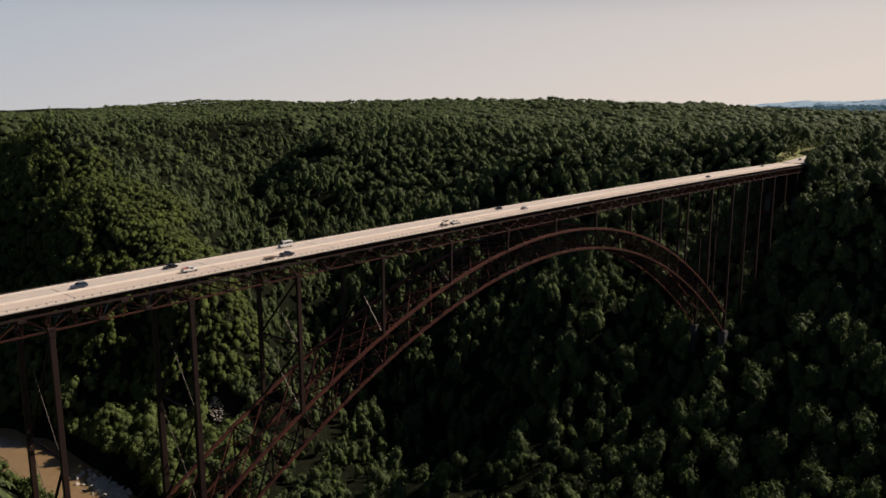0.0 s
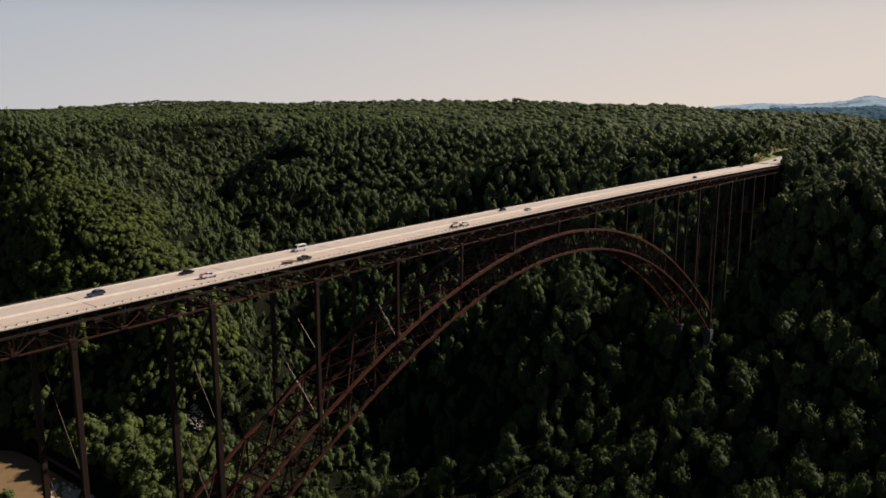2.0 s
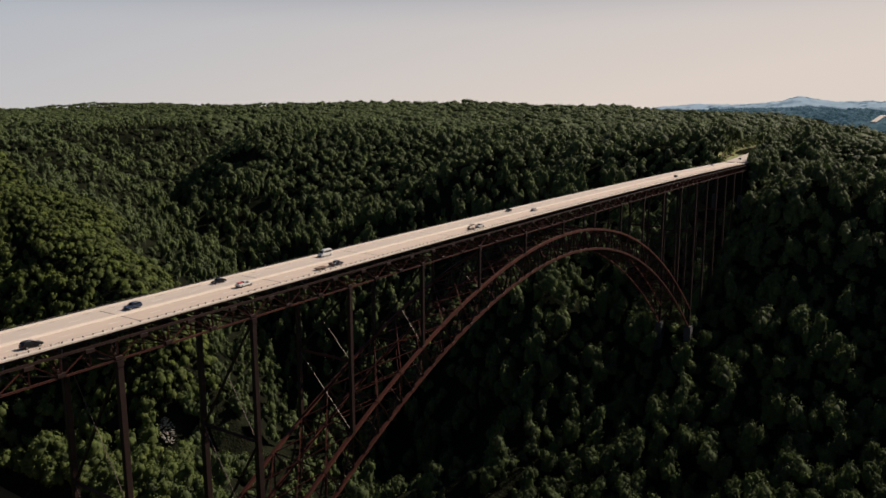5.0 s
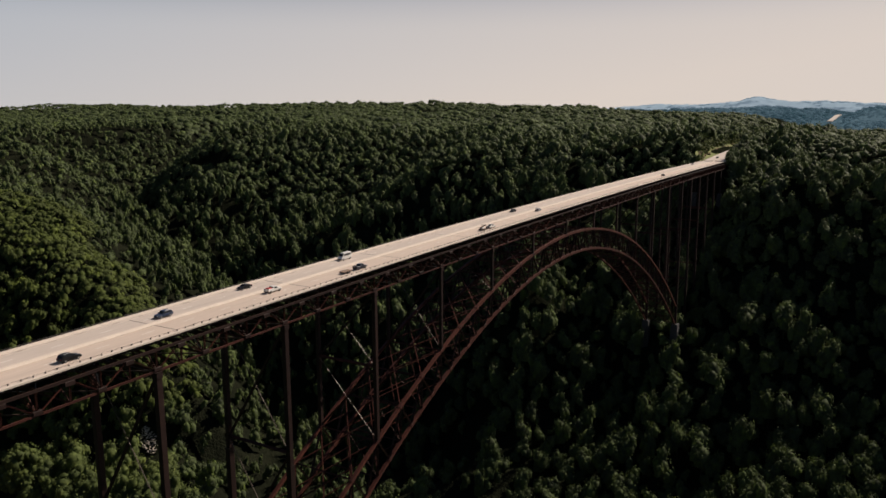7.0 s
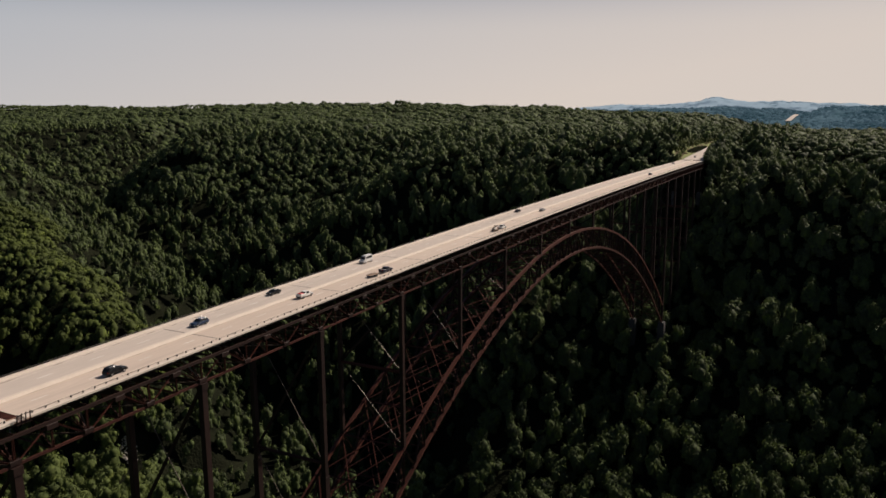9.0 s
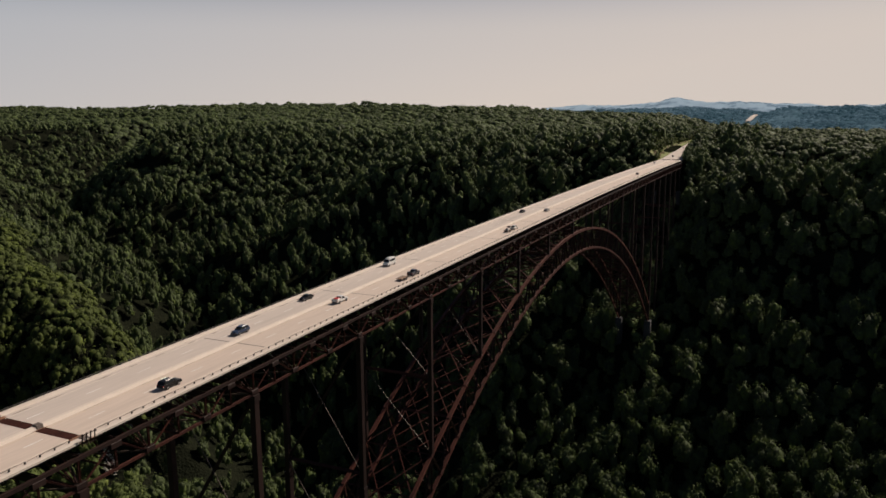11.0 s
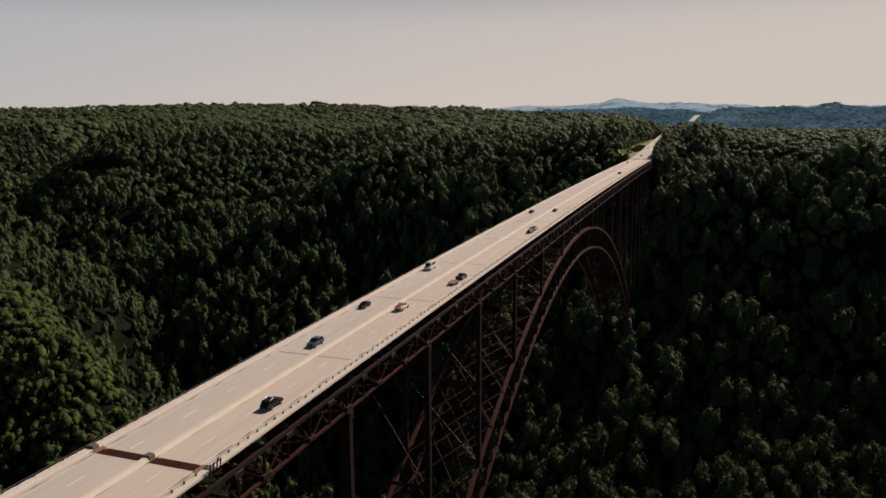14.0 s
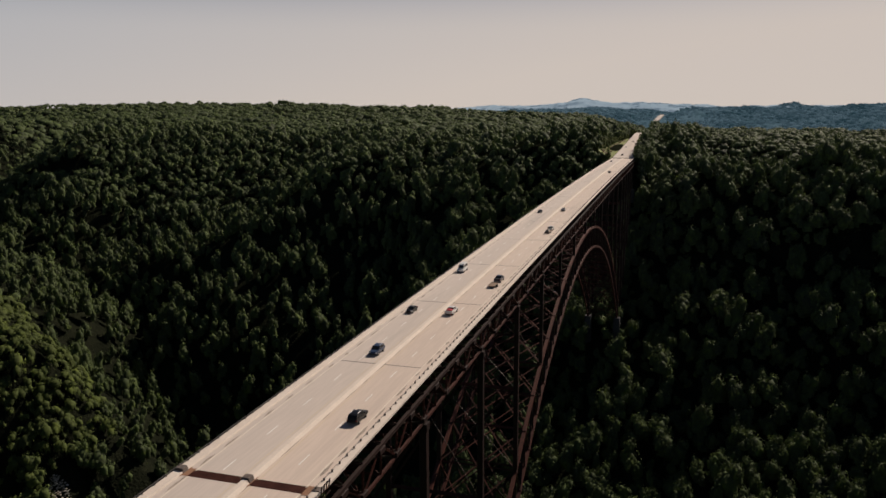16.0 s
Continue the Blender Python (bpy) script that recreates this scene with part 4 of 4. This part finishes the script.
def verge():
    """Grassy bank beside the road beyond the bridge."""
    bm = bmesh.new()
    rng = random.Random(2)
    rows = []
    for i in range(46):
        y = 672 + i * 7.5
        w = float(bank(y)) + 4 * float(smooth(690, 760, y))
        rows.append([bm.verts.new((-11.9 - w * t, y + rng.uniform(-1, 1), max(float(land(-11.9 - w * t, y)), float(road_height(y)) - .5 + 4.0 * t ** 1.5 * min(1, max(0, y - 690) / 90)) + .15 + rng.uniform(0, .3))) for t in (0, .2, .45, .7, 1)])
    for a, b in zip(rows, rows[1:]):
        for k in range(4):
            bm.faces.new((a[k], a[k + 1], b[k + 1], b[k])[::-1])
    tagged(mesh_object("verge", bm, GRASS), "sunlit yellow-green grass bank beside the highway", "grass", kind="structure")
    bm = bmesh.new()
    for _ in range(46):
        y, t = rng.uniform(700, 960), rng.uniform(.35, 1)
        x, r = -12.5 - float(bank(y)) * t, rng.uniform(1.0, 2.6)
        m = Matrix.LocRotScale((x, y, float(road_height(y)) + .3 + 4 * t ** 1.5 * min(1, max(0, y - 690) / 90)), Euler((rng.uniform(-.2, .2), rng.uniform(-.2, .2), 0)), (r, r * 1.6, .5))
        bmesh.ops.create_icosphere(bm, subdivisions=2, radius=1, matrix=m)
    for v in bm.verts:
        v.co += Vector((rng.uniform(-.5, .5), rng.uniform(-.5, .5), rng.uniform(-.15, .15)))
    tagged(mesh_object("earth_bank", bm, EARTH), "bare brown earth showing in the grass bank", "earth", kind="stuff")
    p = np.array([(-12.8 - float(bank(y)) * rng.uniform(.5, 1.3), y) for y in [rng.uniform(692, 1000) for _ in range(270)]])
    o = woods("shrubs", p, MIDDLE, 3.3, 77, "yellow-green shrubs and young trees on the grass bank", 1.5, -1.2, 0.35, 0.0, FOLIAGE_SUNLIT)
    o["category"] = "shrubs"


verge()


# ---- vehicles ----
def paint(name, colour, rough=0.3):
    m = material(name, [c * 0.85 for c in colour], colour, rough, scale=0.8, fine=6)
    m.node_tree.nodes["Principled BSDF"].inputs["Coat Weight"].default_value = 0.15
    return m


GLASS = material("tinted_glass", (0.008, 0.010, 0.012), (0.02, 0.024, 0.028), 0.08, scale=0.5, fine=2)
TYRE = material("tyre_rubber", (0.012, 0.012, 0.012), (0.03, 0.03, 0.03), 0.9)
RIM = material("wheel_rim", (0.25, 0.25, 0.26), (0.45, 0.45, 0.46), 0.35, metal=0.8)
LAMP_RED = material("tail_lamp", (0.25, 0.01, 0.01), (0.4, 0.02, 0.02), 0.25)
LAMP_CLEAR = material("head_lamp", (0.6, 0.6, 0.58), (0.8, 0.8, 0.78), 0.15)
PLANK = material("trailer_planks", (0.14, 0.085, 0.055), (0.27, 0.18, 0.12), 0.85, scale=1.0, fine=6, stretch=(4, 0.5, 1))


def loft(bm, rows):
    """Closed rings (lists of points) joined into a skin with capped ends."""
    rings = [[bm.verts.new(p) for p in r] for r in rows]
    n = len(rings[0])
    for a, b in zip(rings, rings[1:]):
        for i in range(n):
            bm.faces.new((a[i], a[(i + 1) % n], b[(i + 1) % n], b[i]))
    bm.faces.new(rings[0][::-1])
    bm.faces.new(rings[-1])
    bmesh.ops.recalc_face_normals(bm, faces=bm.faces)


def slab_body(profile, width, top_in):
    """A car body from its side profile (y, z), narrowed towards the top."""
    zs = [z for _, z in profile]
    lo, hi = min(zs), max(zs)

    def half(z):
        t = (z - lo) / (hi - lo)
        return width / 2 - top_in * max(0, t - 0.55) / 0.45 - 0.05 * max(0, 0.25 - t) / 0.25
    bm = bmesh.new()
    rings = []
    for f in (-1.0, -0.93, 0.93, 1.0):
        k = 0.965 if abs(f) == 1 else 1
        cy, cz = sum(y for y, _ in profile) / len(profile), (lo + hi) / 2
        rings.append([(f * half(z), cy + (y - cy) * k, cz + (z - cz) * k) for y, z in profile])
    loft(bm, rings)
    bmesh.ops.bevel(bm, geom=[e for e in bm.edges if e.calc_face_angle(0) > 0.35], offset=.07, segments=2, affect="EDGES", clamp_overlap=True)
    return bm


def wheel(parent, x, y, r, side):
    bm = bmesh.new()
    m = Matrix.Translation((x, y, r)) @ Matrix.Rotation(radians(90), 4, "Y")
    bmesh.ops.create_cone(bm, cap_ends=True, segments=18, radius1=r, radius2=r, depth=0.26, matrix=m)
    w = part("wheel", bm, TYRE, parent, "black tyre")
    bm = bmesh.new()
    m = Matrix.Translation((x + side * 0.05, y, r)) @ Matrix.Rotation(radians(90), 4, "Y")
    bmesh.ops.create_cone(bm, cap_ends=True, segments=14, radius1=r * .62, radius2=r * .5, depth=0.2, matrix=m)
    part("rim", bm, RIM, w, "grey metal rim")


def block(name, mat, parent, x0, x1, y0, y1, z0, z1, label="", soft=0.04):
    bm = bmesh.new()
    box(bm, x0, x1, y0, y1, z0, z1)
    bmesh.ops.recalc_face_normals(bm, faces=bm.faces)
    bmesh.ops.bevel(bm, geom=bm.edges[:], offset=soft, segments=1, affect="EDGES")
    return part(name, bm, mat, parent, label)


SHAPES = {
    "sedan": dict(length=4.7, width=1.82, body=[(-2.3, .35), (-2.35, .75), (-2.2, .95), (-1.5, 1.0), (1.0, .98), (2.2, .80), (2.35, .6), (2.3, .32)],
                  cabin=[(-1.8, .98), (-1.05, 1.39), (-.45, 1.46), (.2, 1.43), (1.15, .96)], r=.33, axles=(-1.4, 1.42)),
    "suv": dict(length=4.8, width=1.92, body=[(-2.35, .42), (-2.4, .9), (-2.3, 1.08), (1.0, 1.08), (2.2, .98), (2.4, .7), (2.35, .4)],
                cabin=[(-2.28, 1.06), (-1.95, 1.60), (-1.5, 1.71), (-.5, 1.75), (.15, 1.69), (1.15, 1.06)], r=.37, axles=(-1.42, 1.45)),
    "van": dict(length=5.9, width=2.05, body=[(-2.9, .45), (-2.95, 1.3), (1.9, 1.25), (2.75, 1.1), (2.95, .75), (2.9, .42)],
                cabin=[(-2.92, 1.28), (-2.85, 2.45), (-2.6, 2.6), (1.0, 2.58), (1.35, 2.35), (2.1, 1.26)], r=.37, axles=(-1.9, 1.85)),
    "pickup": dict(length=5.6, width=1.98, body=[(-2.75, .5), (-2.8, 1.05), (1.2, 1.06), (2.6, 1.02), (2.8, .75), (2.75, .45)],
                   cabin=[(-.75, 1.04), (-.6, 1.72), (.75, 1.74), (1.45, 1.04)], r=.40, axles=(-1.75, 1.8)),
}


def vehicle(name, shape, mat, label, x, y, facing, bed=None):
    """One car, parked on the deck; facing 1 looks along the bridge, -1 back."""
    s = SHAPES[shape]
    t = tagged(new(name), label, "vehicle")
    w = s["width"]
    part("body", slab_body(s["body"], w, .06), mat, t)
    cabin = part("cabin", slab_body([(p, q) for p, q in s["cabin"]], w - .1, .2), mat, t)
    ys, zs = [p for p, _ in s["cabin"]], [q for _, q in s["cabin"]]
    lo, hi = min(zs), max(zs)
    y0, y1 = min(ys), max(ys)
    z0, z1 = (1.55, 2.25) if shape == "van" else (lo + .1, hi - .12)
    n = 5 if shape == "van" else 2 if shape != "suv" else 3
    a, b = y0 + .45 + (.15 if shape == "sedan" else 0), y1 - (.85 if shape == "van" else .62)
    for sd in (-1, 1):
        for i in range(n):
            p, q = a + (b - a) * i / n + .05, a + (b - a) * (i + 1) / n - .05
            xo = (w - .1) / 2
            bm = bmesh.new()
            tilt = .16
            v = [bm.verts.new((sd * xx, yy, zz)) for xx, yy, zz in ((xo - .03 + .015, p, z0), (xo - .03 + .015, q, z0), (xo - tilt + .03, q, z1), (xo - tilt + .03, p, z1),
                                                                      (xo - .13, p, z0), (xo - .13, q, z0), (xo - tilt - .08, q, z1), (xo - tilt - .08, p, z1))]
            for f in ((0, 1, 2, 3), (7, 6, 5, 4), (0, 4, 5, 1), (1, 5, 6, 2), (2, 6, 7, 3), (3, 7, 4, 0)):
                bm.faces.new([v[k] for k in f])
            bmesh.ops.recalc_face_normals(bm, faces=bm.faces)
            part("side_window", bm, GLASS, cabin, "dark tinted glass")
    fr = s["cabin"]
    for nm, (pa, pb) in (("windscreen", (fr[-1], fr[-2])), ("rear_window", (fr[0], fr[1]))):
        bm = bmesh.new()
        k = 1 if nm == "windscreen" else -1
        rows = []
        for u, hw in ((.18, w / 2 - .16), (.86, w / 2 - .28)):
            yy, zz = pa[0] + (pb[0] - pa[0]) * u, pa[1] + (pb[1] - pa[1]) * u
            rows.append((yy, zz, hw))
        v = [bm.verts.new((sx * hw, yy + k * d, zz + .02)) for d in (.035, -.05) for yy, zz, hw in rows for sx in (-1, 1)]
        for f in ((0, 1, 3, 2), (4, 6, 7, 5), (0, 4, 5, 1), (2, 3, 7, 6), (0, 2, 6, 4), (1, 5, 7, 3)):
            bm.faces.new([v[i] for i in f])
        bmesh.ops.recalc_face_normals(bm, faces=bm.faces)
        part(nm, bm, GLASS, cabin, "dark glass")
    L = s["length"] / 2
    for sd in (-1, 1):
        for yy in s["axles"]:
            wheel(t, sd * (w / 2 - .12), yy, s["r"], sd)
        block("headlight", LAMP_CLEAR, t, sd * (w / 2 - .42), sd * (w / 2 - .08), L - .12, L + .02, .68, .86)
        block("tail_light", LAMP_RED, t, sd * (w / 2 - .3), sd * (w / 2 - .06), -L - .02, -L + .1, .75, .98)
    block("bumper", RAIL_STEEL, t, -w / 2 + .1, w / 2 - .1, L - .1, L + .08, .38, .58)
    block("bumper", RAIL_STEEL, t, -w / 2 + .1, w / 2 - .1, -L - .08, -L + .1, .42, .6)
    for sd in (-1, 1):
        block("mirror", mat, t, sd * (w / 2 - .06), sd * (w / 2 + .16), y1 - .55, y1 - .38, lo + .06, lo + .24)
        if shape == "suv":
            block("roof_rail", RIM, t, sd * (w / 2 - .34), sd * (w / 2 - .28), -1.6, .05, hi - .02, hi + .06, "bright metal roof rail", .015)
    if shape == "pickup":
        block("bed_floor", bed or TYRE, t, -w / 2 + .16, w / 2 - .16, -2.62, -.85, 1.0, 1.09, "load bed")
        for x0, x1, ya, yb in ((-w / 2 + .02, -w / 2 + .14, -2.75, -.8), (w / 2 - .14, w / 2 - .02, -2.75, -.8), (-w / 2 + .14, w / 2 - .14, -2.78, -2.66)):
            block("bed_wall", mat, t, x0, x1, ya, yb, 1.0, 1.34)
        if bed:
            block("load", bed, t, -.7, .7, -2.5, -1.0, 1.09, 1.52, "red load in the bed", .1)
    t.matrix_basis = pose(x, y, grade(y) + .402, 0.4 * facing, 0, 0 if facing > 0 else 180)
    return t


def trailer(name, x, y, label, boom=False):
    t = tagged(new(name), label, "trailer")
    block("deck", PLANK, t, -1.0, 1.0, -2.6, 2.2, .58, .72, "worn brown planks")
    block("frame", RAIL_STEEL, t, -.75, .75, -2.5, 2.3, .44, .58)
    member("drawbar", (0, 2.2, .52), (0, 3.8, .52), .14, .14, H_DARK, t)
    for sd in (-1, 1):
        for yy in (-.55, .35):
            wheel(t, sd * 1.08, yy, .34, sd)
        block("fender", PLANK, t, sd * .95, sd * 1.24, -1.05, .85, .74, .82, "brown fender")
        block("side_rail", RAIL_STEEL, t, sd * .96, sd * 1.02, -2.6, 2.2, .72, .84)
    if boom:
        block("engine_box", paint("machine_white", (.62, .6, .56)), t, -.7, .7, -1.9, -.2, .74, 1.5, "pale machine housing", .12)
        member("boom", (0, -2.2, 1.5), (0, 2.6, 2.1), .3, .35, BOX_DARK, t)
        member("boom_arm", (0, 2.4, 2.05), (0, -1.4, 2.5), .22, .26, BOX_DARK, t)
        member("mast", (0, -2.1, .7), (0, -2.1, 1.7), .3, .3, BOX_DARK, t)
    t.matrix_basis = pose(x, y, grade(y) + .402)
    return t


WHITE, BLACK, BLUE = paint("white_paint", (.72, .71, .68)), paint("black_paint", (.008, .0085, .01)), paint("blue_paint", (.03, .05, .10))
SILVER, RED = paint("silver_paint", (.34, .35, .36)), paint("red_load", (.42, .03, .03), .5)
for m in (BLACK, GLASS):
    m.node_tree.nodes["Principled BSDF"].inputs["Specular IOR Level"].default_value = 0.2
BLACK.node_tree.nodes["Principled BSDF"].inputs["Coat Weight"].default_value = 0.04
NAVY = paint("navy_paint", (.012, .016, .035))
vehicle("passenger_van", "van", WHITE, "white high-roofed passenger van with a row of dark windows", -7.2, 96, -1)
vehicle("sedan", "sedan", BLACK, "black sedan driving on the pale deck", -6.9, 47.5, -1)
vehicle("suv", "suv", BLUE, "dark blue sport utility vehicle on the deck", -3.2, 15.2, -1)
vehicle("pickup_truck", "pickup", WHITE, "white pickup truck with a red load in its bed", 3.2, 48.7, 1, RED)
vehicle("pickup_truck", "pickup", WHITE, "white pickup truck towing a machine trailer", 6.7, 182, 1)
trailer("boom_trailer", 6.7, 174.6, "trailer carrying a pale machine with a folded boom", True)
vehicle("pickup_truck", "pickup", NAVY, "dark blue pickup truck towing an empty plank trailer", 6.8, 86, 1)
trailer("flatbed_trailer", 6.8, 78.8, "empty flatbed trailer with worn brown planks")
vehicle("suv", "suv", BLACK, "black sport utility vehicle with roof rails", 6.6, -17.5, 1)
vehicle("sedan", "sedan", BLACK, "black sedan far along the deck", -6.9, 234, -1)
vehicle("sedan", "sedan", SILVER, "silver sedan in the passing lane", 3.0, 243, 1)
vehicle("suv", "suv", NAVY, "dark sport utility vehicle near the bridge's end", 4.8, 484, 1)
for x, y, f, shape, mat, label in ((-6.5, 640, -1, "sedan", SILVER, "silver sedan coming onto the bridge"), (-3.0, 742, -1, "suv", BLACK, "black sport utility vehicle on the approach"), (6.4, 800, 1, "sedan", BLUE, "blue sedan leaving the bridge"),
                            (-6.6, 860, -1, "sedan", WHITE, "white sedan on the highway"), (3.2, 905, 1, "pickup", BLACK, "black pickup truck on the highway"), (-3.1, 950, -1, "sedan", BLACK, "black sedan on the highway")):
    t = vehicle(shape if shape != "pickup" else "pickup_truck", shape, mat, label, x, y, f)
    if y > 712:
        t.matrix_basis.translation.z = float(road_height(y)) + .005
        t.location.z = float(road_height(y)) + .005
